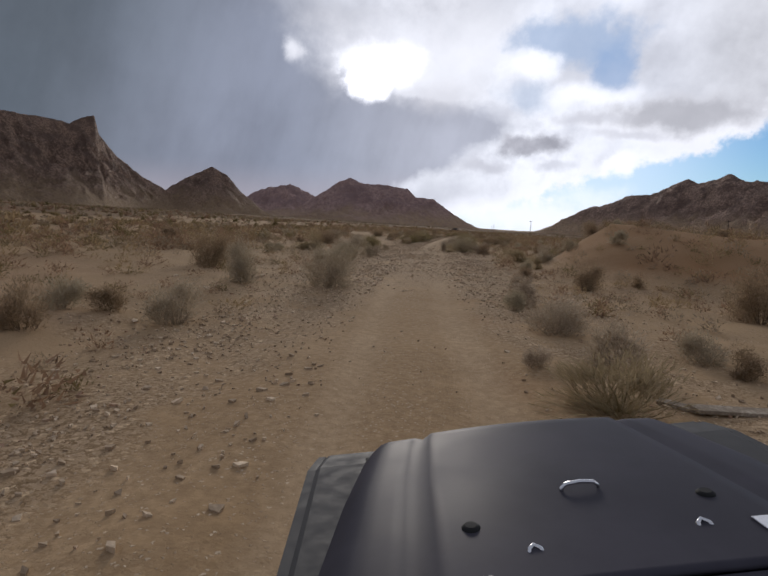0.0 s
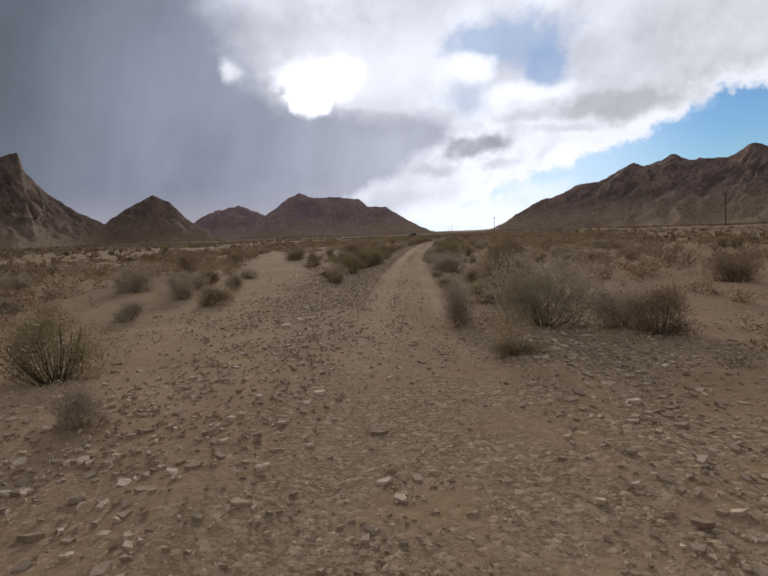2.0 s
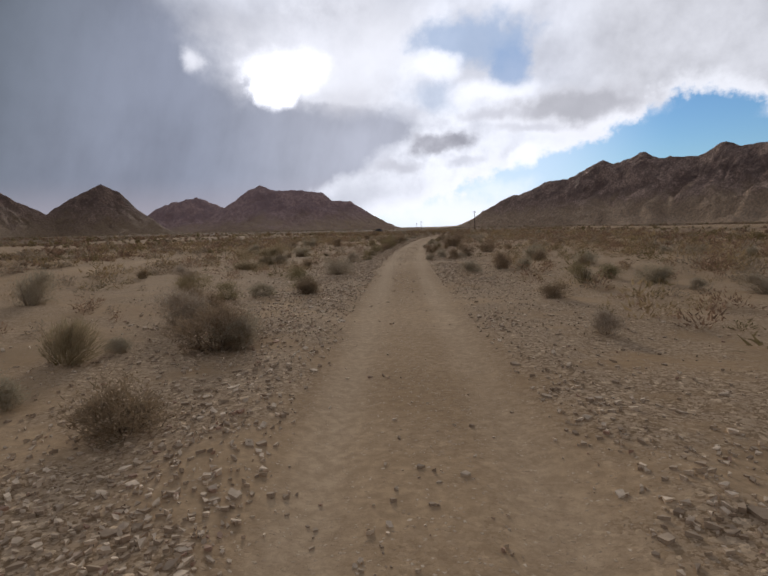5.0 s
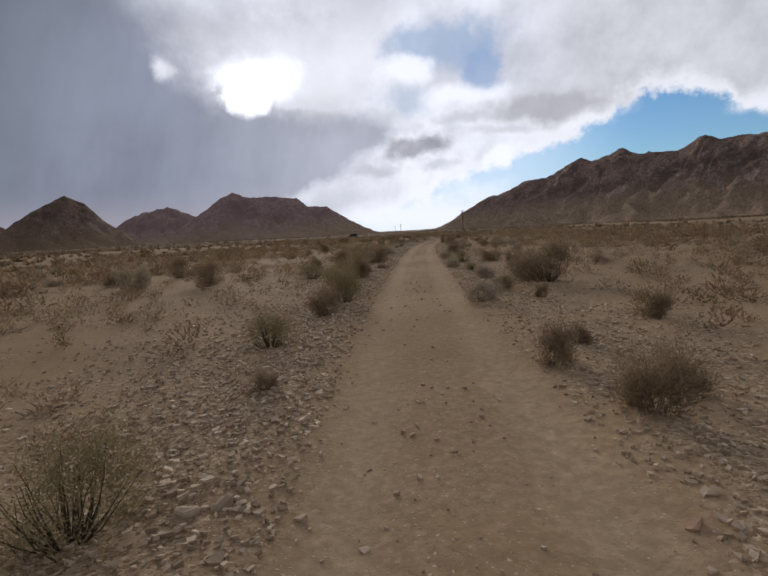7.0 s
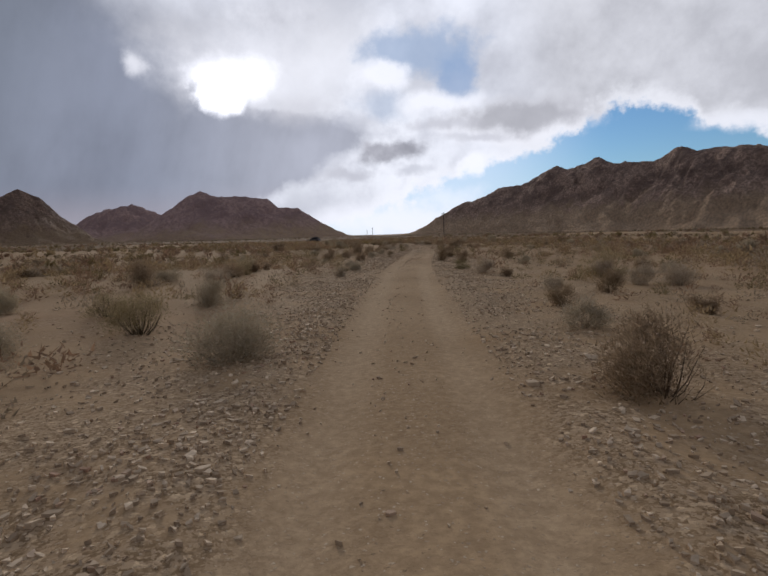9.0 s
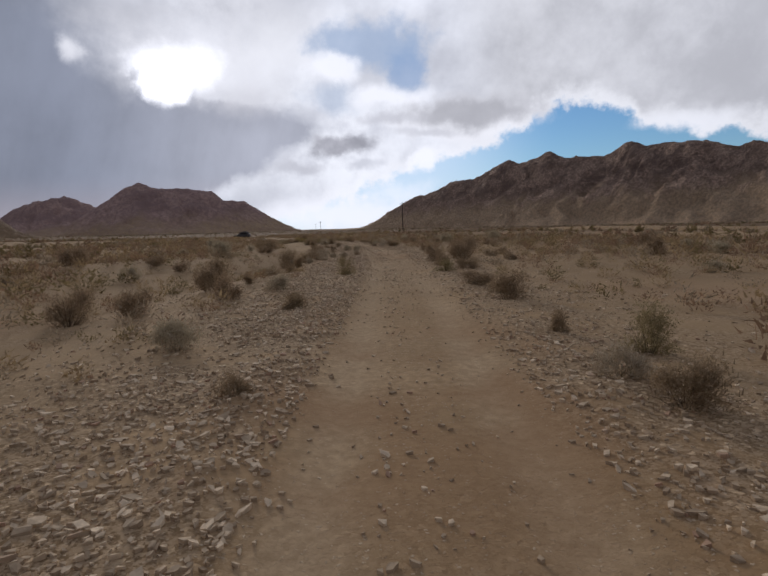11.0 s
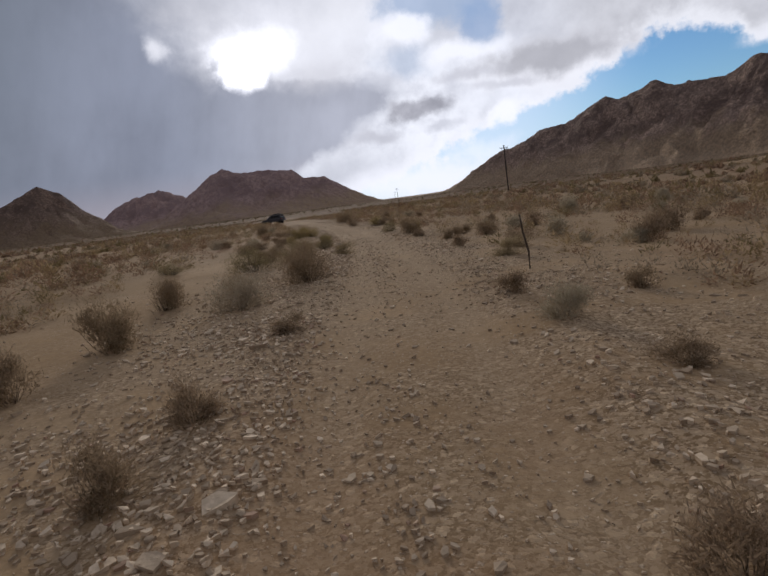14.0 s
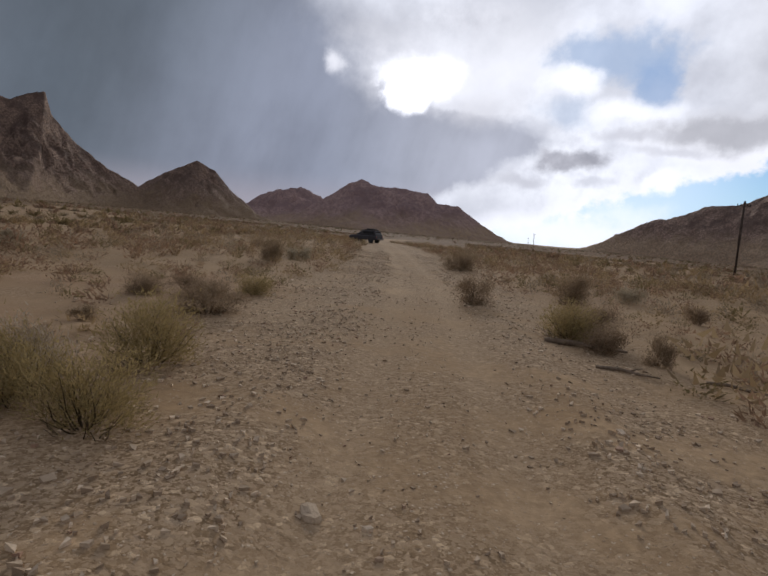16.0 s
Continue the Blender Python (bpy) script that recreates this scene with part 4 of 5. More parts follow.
def shrubs(kind, places):
    """Shrubs at (x, y, width, height)."""
    for x, y, wide, tall in places:
        kin = SHRUB["big_" + kind if wide > 0.85 and kind != "straw" else kind]
        mb, ml = kin[int(_rng.integers(len(kin)))]
        wide, tall = min(max(wide, 0.3), 2.2), min(max(tall, 0.2), 1.3, 0.12 + 0.82 * wide)
        s = root({"straw": "bunch_grass"}.get(kind, "shrub"), SHRUB_WORDS[kind], {"straw": "grass clump"}.get(kind, "shrub"), {"straw": "bunch grass"}.get(kind, "desert shrubs"))
        if kind == "straw":
            wide, tall = wide * 1.25, tall * 1.2
        s.matrix_world = pose(x, y, land1(x, y) - 0.01, 0, 0, float(_rng.uniform(0, 360))) @ Matrix.Diagonal((wide * 1.04, wide * 1.04, tall * 1.02, 1))
        part("trunk", mb, None, s)
        part("crown", ml, None, s)
        PLACED.append((x, y, wide))


shrubs("grey", ((-8.3, 6.8, 0.76, 0.52), (-0.4, 7.1, 0.38, 0.26), (-6.3, 7.3, 0.91, 0.68), (0.6, 8.1, 0.76, 0.64), (1.9, 9.3, 0.68, 0.47), (-0.3, 10.5, 1.20, 0.66), (-1.3, 12.6, 0.55, 0.46), (-8.6, 12.8, 1.19, 1.10), (-6.3, 13.2, 1.24, 1.05), (-1.2, 13.6, 0.67, 0.69), (-1.6, 16.9, 0.67, 0.61), (-10.1, 20.4, 0.70, 1.03), (-9.4, 21.3, 1.46, 0.87), (-2.2, 25.1, 0.57, 0.66), (-11.2, 25.6, 1.76, 1.09), (-15.9, 26.7, 0.60, 0.43), (-11.1, 28.1, 0.63, 0.95), (-12.8, 28.8, 0.65, 0.67)))
shrubs("grey", ((-11.4, 29.9, 0.93, 0.60), (-1.6, 30.1, 0.79, 0.58), (-1.9, 31.1, 0.74, 0.57), (-0.5, 31.5, 0.98, 0.57), (-1.8, 33.4, 0.85, 0.73), (-13.1, 36.9, 0.52, 0.44), (-7.4, 43.2, 1.06, 0.73), (-10.2, 43.2, 0.86, 0.79), (-8.7, 43.3, 1.86, 1.43), (-18.1, 43.4, 0.69, 0.48), (-19.4, 47.4, 1.08, 0.79), (-2.6, 47.5, 1.16, 1.00), (-10.4, 47.7, 0.64, 0.36), (-11.3, 48.8, 0.77, 0.50), (-8.7, 48.8, 0.83, 0.59), (-23.0, 49.4, 1.44, 0.93), (-20.7, 49.8, 1.22, 0.63), (-19.2, 49.9, 0.69, 0.61)))
shrubs("grey", ((-12.6, 54.5, 0.51, 0.29), (-21.3, 54.8, 0.88, 0.45), (-17.6, 56.0, 0.92, 0.58), (-12.5, 57.0, 2.17, 0.84), (-9.8, 60.7, 0.85, 0.58), (-13.6, 64.5, 0.72, 0.50), (-12.7, 64.9, 0.37, 0.31), (-22.7, 65.0, 0.58, 0.34), (-14.4, 65.0, 0.58, 0.33), (-14.9, 65.4, 1.03, 0.57), (-19.1, 68.5, 0.76, 0.60), (-13.7, 69.1, 0.70, 0.46), (-16.1, 70.5, 1.05, 0.60), (-11.7, 71.5, 0.70, 0.48), (-21.4, 72.5, 0.55, 0.35), (-16.0, 72.9, 1.24, 0.76), (-14.6, 75.7, 0.76, 0.52), (-17.2, 77.2, 0.82, 0.63)))
shrubs("grey", ((-27.2, 111.9, 0.75, 0.59), (-23.0, 112.7, 0.51, 0.35), (-22.5, 115.0, 0.55, 0.38), (-21.4, 115.0, 0.66, 0.37), (-22.8, 117.1, 0.58, 0.47), (-33.9, 122.1, 1.02, 0.60), (-25.1, 128.7, 0.79, 0.46), (-24.7, 130.4, 0.57, 0.26), (-24.8, 134.9, 0.73, 0.47), (-26.1, 140.3, 0.78, 0.40), (-30.4, 142.3, 0.44, 0.27), (-26.7, 147.1, 0.76, 0.52), (-28.5, 189.7, 0.58, 0.33), (-34.2, 191.7, 0.72, 0.45), (-34.5, 199.9, 0.73, 0.45), (-33.9, 214.8, 0.52, 0.37), (-35.1, 215.1, 0.49, 0.22), (-35.4, 216.5, 0.47, 0.35)))
shrubs("grey", ((-36.2, 217.0, 0.51, 0.38), (-34.8, 217.5, 0.46, 0.31), (-35.6, 218.7, 0.60, 0.35), (-37.9, 220.8, 0.85, 0.49), (-33.6, 221.0, 0.37, 0.19), (-28.6, 221.4, 0.65, 0.39), (-36.1, 222.4, 0.97, 0.50), (-33.8, 223.0, 0.55, 0.46), (-34.6, 225.3, 0.64, 0.44), (-37.6, 225.7, 1.05, 0.62), (-37.6, 228.0, 0.89, 0.41), (-34.2, 231.4, 0.44, 0.30), (-32.1, 234.5, 0.74, 0.61), (-33.1, 241.6, 0.61, 0.38), (-39.0, 244.8, 1.10, 0.72), (-39.7, 255.8, 0.45, 0.33), (-41.5, 255.9, 0.88, 0.40), (-42.0, 258.9, 0.46, 0.40)))
shrubs("grey", ((-47.6, 265.1, 0.85, 0.59), (-52.5, 270.6, 1.61, 0.83), (-47.0, 271.1, 0.71, 0.58)))
shrubs("green", ((-13.2, 34.2, 1.50, 0.93), (-15.1, 38.5, 1.45, 1.02), (-1.6, 40.5, 1.05, 0.67), (-9.8, 52.8, 2.02, 1.25), (-17.2, 57.3, 1.46, 0.92), (-18.6, 62.9, 1.92, 1.16), (-17.7, 63.5, 1.07, 0.92), (-12.2, 64.2, 0.42, 0.54), (-20.0, 70.9, 0.84, 0.48), (-19.2, 71.2, 0.96, 0.60), (-14.5, 72.1, 2.28, 1.43), (-13.5, 73.7, 1.03, 0.92), (-15.9, 77.7, 1.14, 0.85), (-21.2, 77.8, 1.72, 1.07), (-11.2, 81.1, 3.57, 1.23), (-16.5, 81.6, 2.57, 1.77), (-26.7, 113.1, 0.59, 0.82), (-27.7, 118.9, 0.97, 0.73)))
shrubs("green", ((-28.5, 124.3, 0.86, 0.57), (-28.4, 129.1, 0.90, 0.92), (-29.4, 132.4, 1.22, 0.94), (-25.0, 137.2, 0.40, 0.30), (-31.7, 137.3, 1.22, 0.63), (-25.3, 138.8, 0.67, 0.32), (-25.8, 144.4, 1.01, 0.63), (-27.7, 190.8, 0.63, 0.90), (-32.7, 203.4, 0.67, 0.64), (-29.1, 203.9, 0.74, 0.43), (-41.5, 251.3, 1.53, 0.79), (-45.1, 252.3, 1.21, 0.41), (-40.7, 253.1, 1.30, 0.82), (-41.2, 258.4, 1.06, 0.65)))
shrubs("dark", ((-7.1, 5.2, 0.67, 0.76), (-7.7, 7.2, 0.69, 0.44), (2.3, 8.6, 0.54, 0.42), (4.3, 15.3, 1.42, 1.47), (-12.2, 16.0, 1.40, 1.26), (0.3, 20.0, 1.14, 0.88), (-1.7, 21.1, 0.77, 0.57), (-2.2, 36.7, 0.59, 0.61), (-18.3, 37.3, 2.35, 0.99), (1.0, 40.2, 1.75, 1.20), (-6.9, 42.4, 0.88, 0.75), (-9.3, 46.3, 0.69, 0.67), (-3.3, 50.6, 1.43, 0.88), (-9.7, 50.6, 2.03, 0.75), (-10.9, 51.9, 0.67, 0.49), (-16.0, 52.0, 0.39, 0.40), (-17.5, 54.9, 0.66, 0.37), (-27.4, 59.0, 1.38, 1.02)))
shrubs("dark", ((-22.9, 66.4, 1.22, 0.87), (-10.9, 68.7, 1.62, 0.93), (-20.7, 70.5, 0.60, 0.41), (-15.0, 71.3, 1.11, 0.71), (-20.5, 72.9, 0.78, 0.66), (-27.2, 73.0, 1.93, 0.99), (-25.0, 74.9, 0.87, 0.70), (-11.1, 75.0, 2.90, 1.05), (-23.6, 76.9, 0.56, 0.46), (-24.3, 79.9, 2.58, 1.33), (-21.8, 113.5, 0.65, 0.57), (-33.1, 117.1, 0.70, 0.31), (-23.5, 117.9, 0.45, 0.42), (-21.2, 118.0, 1.03, 0.62), (-33.0, 119.2, 0.71, 0.37), (-31.2, 119.4, 0.47, 0.30), (-23.7, 121.1, 0.64, 0.53), (-20.0, 121.2, 1.23, 0.69)))
shrubs("dark", ((-27.6, 121.7, 0.38, 0.22), (-23.3, 121.9, 0.69, 0.46), (-24.3, 122.9, 0.48, 0.56), (-23.8, 124.2, 0.43, 0.29), (-22.1, 126.4, 0.70, 0.54), (-28.4, 127.3, 0.73, 0.58), (-28.8, 128.8, 0.68, 0.44), (-23.6, 129.9, 0.32, 0.70), (-23.1, 132.9, 1.99, 1.14), (-23.2, 134.0, 0.73, 0.50), (-34.7, 134.2, 1.28, 0.91), (-29.5, 136.3, 0.85, 0.85), (-40.6, 137.5, 1.29, 0.66), (-29.9, 139.0, 0.63, 0.36), (-39.4, 140.6, 1.20, 0.99), (-29.4, 141.2, 0.61, 0.24), (-23.4, 141.5, 0.73, 0.68), (-33.0, 142.1, 0.71, 0.64)))
shrubs("dark", ((-32.3, 144.8, 1.12, 0.93), (-24.3, 144.8, 1.04, 0.64), (-30.7, 147.0, 1.30, 1.07), (-27.6, 182.4, 0.87, 0.71), (-28.9, 183.5, 0.88, 0.90), (-37.6, 184.6, 1.24, 0.46), (-34.3, 186.4, 0.62, 0.74), (-24.5, 186.5, 0.78, 0.60), (-28.3, 188.8, 0.72, 0.46), (-32.6, 189.2, 0.35, 0.26), (-28.3, 192.5, 0.31, 0.40), (-33.2, 195.7, 0.65, 0.33), (-38.6, 196.2, 1.14, 0.82), (-28.3, 196.4, 0.81, 0.65), (-35.3, 197.7, 0.76, 0.65), (-28.2, 198.0, 0.77, 0.42), (-28.6, 199.7, 1.01, 0.41), (-36.7, 201.0, 1.20, 0.99)))
shrubs("dark", ((-35.8, 201.5, 0.42, 0.35), (-28.0, 206.1, 0.85, 0.49), (-29.0, 206.9, 0.65, 0.56), (-36.6, 209.4, 1.61, 0.50), (-29.1, 209.9, 0.90, 0.93), (-25.4, 210.2, 0.67, 0.43), (-36.2, 210.7, 0.74, 0.47), (-27.4, 212.3, 1.63, 1.12), (-25.7, 213.8, 0.93, 0.36), (-37.0, 217.6, 0.78, 0.72), (-35.8, 217.7, 0.85, 0.40), (-33.4, 218.4, 0.42, 0.17), (-36.8, 219.6, 1.03, 0.71), (-38.3, 220.4, 0.93, 0.64), (-38.7, 222.4, 1.59, 1.14), (-26.7, 222.6, 0.59, 0.36), (-35.5, 223.8, 0.35, 0.24), (-28.9, 224.0, 0.49, 0.72)))
shrubs("dark", ((-36.7, 224.2, 0.75, 0.52), (-37.1, 226.4, 1.41, 0.64), (-36.1, 228.9, 0.52, 0.43), (-42.2, 231.0, 2.40, 1.03), (-36.9, 231.2, 0.36, 0.26), (-37.7, 231.9, 0.69, 0.42), (-38.5, 234.0, 0.62, 0.40), (-37.3, 234.1, 0.61, 0.32), (-31.2, 236.3, 1.41, 0.63), (-33.1, 236.9, 0.58, 0.40), (-36.7, 237.7, 0.49, 0.41), (-36.7, 238.9, 0.49, 0.41), (-32.4, 239.7, 0.51, 0.26), (-39.4, 239.7, 0.62, 0.87), (-39.7, 241.8, 0.83, 0.77), (-36.9, 242.0, 0.57, 0.22), (-45.6, 242.8, 1.33, 0.85), (-31.8, 243.2, 0.44, 0.30)))
shrubs("dark", ((-33.7, 243.4, 0.55, 0.32), (-41.0, 245.3, 0.97, 0.67), (-38.4, 247.5, 1.11, 0.86), (-40.5, 247.8, 0.58, 0.38), (-39.5, 250.9, 0.93, 0.79), (-33.0, 251.4, 0.91, 0.51), (-34.8, 252.7, 0.51, 0.35), (-42.3, 254.4, 1.33, 0.48), (-33.9, 256.6, 0.94, 0.61), (-42.7, 256.8, 0.89, 0.55), (-35.3, 256.9, 0.74, 0.51), (-42.1, 257.9, 0.75, 0.56), (-34.9, 258.9, 0.69, 0.39), (-37.0, 260.0, 0.61, 0.31), (-46.4, 261.1, 0.84, 0.43), (-37.6, 261.7, 1.02, 0.76), (-46.7, 262.6, 1.07, 0.49), (-38.6, 267.5, 0.66, 0.68)))
shrubs("dark", ((-49.7, 273.6, 0.47, 0.24), (-50.4, 277.1, 1.20, 0.45), (-41.2, 277.8, 0.50, 0.60), (-42.4, 279.6, 1.22, 0.63), (-45.6, 282.7, 1.11, 0.72), (-43.4, 286.8, 1.49, 1.02), (-57.1, 289.4, 1.41, 1.21), (-50.7, 299.7, 2.09, 1.23)))
shrubs("straw", ((0.5, 5.7, 1.12, 0.40), (-1.8, 27.0, 0.52, 0.53), (-15.6, 29.9, 1.46, 0.90), (-3.5, 35.2, 1.67, 0.64), (-9.1, 40.3, 0.61, 0.42), (-17.5, 46.1, 0.83, 0.43), (-10.0, 46.2, 0.97, 0.45), (-16.5, 52.8, 0.56, 0.46), (-13.0, 62.3, 0.58, 0.40), (-13.0, 62.9, 0.65, 0.36), (-19.6, 69.8, 0.70, 0.47), (-24.5, 131.3, 0.53, 0.31), (-33.5, 248.5, 0.69, 0.38), (-39.2, 254.1, 0.70, 0.36)))
shrubs("gold", ((-46.6, 270.7, 0.95, 0.60), (-45.6, 270.5, 0.90, 0.60), (-46.8, 272.2, 1.20, 0.74), (-42.1, 261.8, 0.70, 0.42), (-37.5, 263.0, 0.75, 0.46), (-45.0, 264.8, 0.70, 0.45), (-42.8, 279.3, 1.45, 0.70), (-49.9, 278.4, 0.95, 0.50)))
shrubs("dark", ((-48.7, 275.4, 1.25, 0.50), (-51.4, 276.5, 1.0, 0.45), (-46.2, 266.2, 1.1, 0.52), (-46.3, 263.4, 0.9, 0.42), (-42.0, 278.2, 0.85, 0.52), (-17.9, 62.4, 1.25, 0.72), (-19.7, 63.9, 1.35, 0.80)))
shrubs("green", ((-39.3, 265.6, 0.85, 0.55), (-18.4, 65.0, 1.50, 0.95), (-19.7, 68.9, 1.65, 0.92), (-20.6, 65.3, 1.70, 1.0), (-29.9, 137.1, 1.30, 1.28)))


def wild_shrubs(count, low, high, seed, near=2.6, span=8.0):
    """Shrubs scattered along a stretch of the road."""
    rng = np.random.default_rng(seed)
    for i in range(count):
        y = float(rng.uniform(low, high))
        lat = float(rng.choice([-1, 1]) * (near + span * rng.uniform() ** 1.3))
        x = float(road_x(y)) + lat
        if side_track(np.array(x), np.array(y)) > 0.2:
            continue
        wide = float(np.clip(rng.lognormal(-0.15, 0.3), 0.4, 1.6))
        shrubs(str(rng.choice(["grey", "dark", "green", "straw"], p=(0.34, 0.4, 0.16, 0.1))), ((x, y, wide, wide * float(rng.uniform(0.5, 0.8))),))


wild_shrubs(44, 84, 112, 301)
wild_shrubs(38, 150, 180, 302)


def open_shrubs(kind, seed, stretches):
    """Shrubs off the road, too many to count: one mesh with stems and crowns."""
    rng = np.random.default_rng(seed)
    makes = [shrub_meshes(kind, seed + 11 * i, 8, 1300, 1.6) for i in range(3)]
    V, F, slot, at = [], [], [], 0
    for count, low, high, near, span in stretches:
        for i in range(count):
            y = float(rng.uniform(low, high))
            x = float(road_x(y)) + float(rng.choice([-1, 1]) * (near + span * rng.uniform() ** 1.3))
            wide = float(np.clip(rng.lognormal(-0.15, 0.3), 0.4, 1.6))
            size = np.array([wide, wide, wide * rng.uniform(0.5, 0.8)])
            turn = rng.uniform(0, 6.283)
            spin = np.array([[math.cos(turn), math.sin(turn), 0], [-math.sin(turn), math.cos(turn), 0], [0, 0, 1]])
            if side_track(np.array(x), np.array(y)) > 0.2:
                continue
            for k, (v, f_) in enumerate(makes[int(rng.integers(3))]):
                V.append((v * size) @ spin + np.array([x, y, land1(x, y) - 0.01]))
                f_ = np.asarray(f_)
                if f_.shape[1] == 4:
                    f_ = np.concatenate([f_[:, [0, 1, 2]], f_[:, [0, 2, 3]]])
                F.append(f_ + at)
                slot.append(np.full(len(f_), k, dtype=np.int32))
                at += len(v)
    me = mesh_of("shrubs", np.concatenate(V), np.concatenate(F))
    me.materials.append(M_TWIG[kind])
    me.materials.append(M_LEAF[kind])
    me.polygons.foreach_set("material_index", np.concatenate(slot))
    tagged(new("shrubs", me), {"grey": "dry grey desert shrubs scattered over open stony ground", "dark": "dark brown desert shrubs scattered over open stony ground"}[kind], "shrubs", kind="stuff")


open_shrubs("grey", 303, ((34, 20, 150, 7.0, 14.0), (52, 174, 300, 6.0, 13.0)))
open_shrubs("dark", 304, ((26, 20, 150, 7.0, 14.0), (50, 174, 300, 6.0, 13.0)))


# farther scrub: too many to count
def low_shrub(rng, n, wide):
    """A small soft dome of short twigs, one blade each."""
    ph, off = rng.uniform(0, 6.283, 6), np.sqrt(rng.uniform(0, 1, 6)) * 0.3
    mid = np.stack([np.cos(ph) * off, np.sin(ph) * off, rng.uniform(0.12, 0.5, 6) - 0.4 * off], -1)
    p = mid[rng.integers(0, 6, n)] + rand_dirs(rng, n) * (0.27 * rng.uniform(0, 1, n) ** 0.5)[:, None]
    p[:, 2] = np.abs(p[:, 2])
    g = p + np.array([0, 0, 0.1])
    g = g / np.linalg.norm(g, axis=1)[:, None] + rand_dirs(rng, n) * 0.7
    g *= rng.uniform(1.5, 3.8, (n, 1)) * wide
    side = np.cross(g, rng.normal(size=(n, 3)))
    side *= wide * rng.uniform(0.6, 1.2, (n, 1)) / np.linalg.norm(side, axis=1)[:, None]
    v = np.stack([p - g * 0.5 - side * 0.6, p - g * 0.5 + side * 0.6, p + g * 0.5], 1)
    return v.reshape(-1, 3), np.arange(3 * n).reshape(-1, 3)


def scrub(name, kind, count, seed, label, inner, outer, power, blades, wide):
    """Scrub between two distances from the road."""
    rng = np.random.default_rng(seed)
    lows = [low_shrub(rng, blades, wide) for _ in range(10)]
    y = rng.uniform(-25, 372 if outer < 40 else 640 if outer < 500 else 1500, count * 5)
    lat = rng.choice([-1, 1], count * 5) * (inner + (outer - inner) * rng.uniform(0, 1, count * 5) ** power)
    if outer > 500:
        lat[(y < 640) & (np.abs(lat) < 200)] += 400
    x = road_x(y) + lat
    near = np.zeros(len(x), bool)
    for px, py, pw in PLACED:
        near |= np.hypot(x - px, y - py) < 0.7 + 0.7 * pw
    seen = (np.abs(lat) < 11) & (y < 290)
    thick = (y > 46) & (y < 92) & (np.abs(lat) > 3.0)
    ok = ~near & ~(seen & (rng.uniform(size=len(x)) > np.where(thick, 0.95, np.where(y > 174, 0.8, 0.6) + 0.08 * np.abs(lat)))) & (side_track(x, y) < 0.1) & (np.abs(lat) > 3.6) & (fbm(x / 14, y / 14, seed, 2) > -0.2)
    x, y, seen, lat = x[ok][:count], y[ok][:count], seen[ok][:count], lat[ok][:count]
    z = land(x, y)
    size = rng.lognormal(-0.2, 0.35, len(x)) * np.where(seen, np.where((y > 46) & (y < 92), 0.95, 0.85), 1.25) * (1 + 0.4 * step(np.abs(lat), 30, 120))
    which = rng.integers(0, 10, len(x))
    V = np.stack([l[0] for l in lows])[which]
    a = rng.uniform(0, 6.3, len(x))
    c, s = (np.cos(a) * size)[:, None], (np.sin(a) * size)[:, None]
    X = V[..., 0] * c - V[..., 1] * s + x[:, None]
    Y = V[..., 0] * s + V[..., 1] * c + y[:, None]
    Z = V[..., 2] * (size * rng.uniform(0.55, 0.85, len(x)))[:, None] + z[:, None]
    F = (lows[0][1][None] + (np.arange(len(x)) * V.shape[1])[:, None, None]).reshape(-1, 3)
    me = mesh_of(name, np.stack([X, Y, Z], -1).reshape(-1, 3), F)
    me.materials.append(M_SCRUB[kind])
    tagged(new(name, me), label, "scrub", kind="stuff")


for _kind, _near, _far, _seed, _name, _words in (
    ("grey", 1900, 2700, 11, "grey_scrub", "scattered dry grey scrub over the plain"),
    ("dark", 2700, 3900, 23, "brown_scrub", "scattered brown half-dead scrub over the plain"),
    ("green", 1300, 2500, 37, "creosote_scrub", "scattered olive creosote scrub over the plain"),
    ("straw", 2300, 1000, 53, "straw_grass", "scattered tufts of straw-yellow grass"),
):
    scrub(_name, _kind, _near * 6 // 5, _seed, _words, 2.4, 19, 0.95, 76, 0.037)
    scrub("open_" + _name, _kind, _near * 9 // 10, _seed + 2, _words, 17, 38, 1.0, 56, 0.064)
    scrub("far_" + _name, _kind, _far * 5 // 4, _seed + 1, _words, 30, 230, 1.5, 24, 0.15)
    if _kind != "straw":
        scrub("distant_" + _name, _kind, 5500, _seed + 3, _words, 5, 900, 1.0, 10, 0.34)


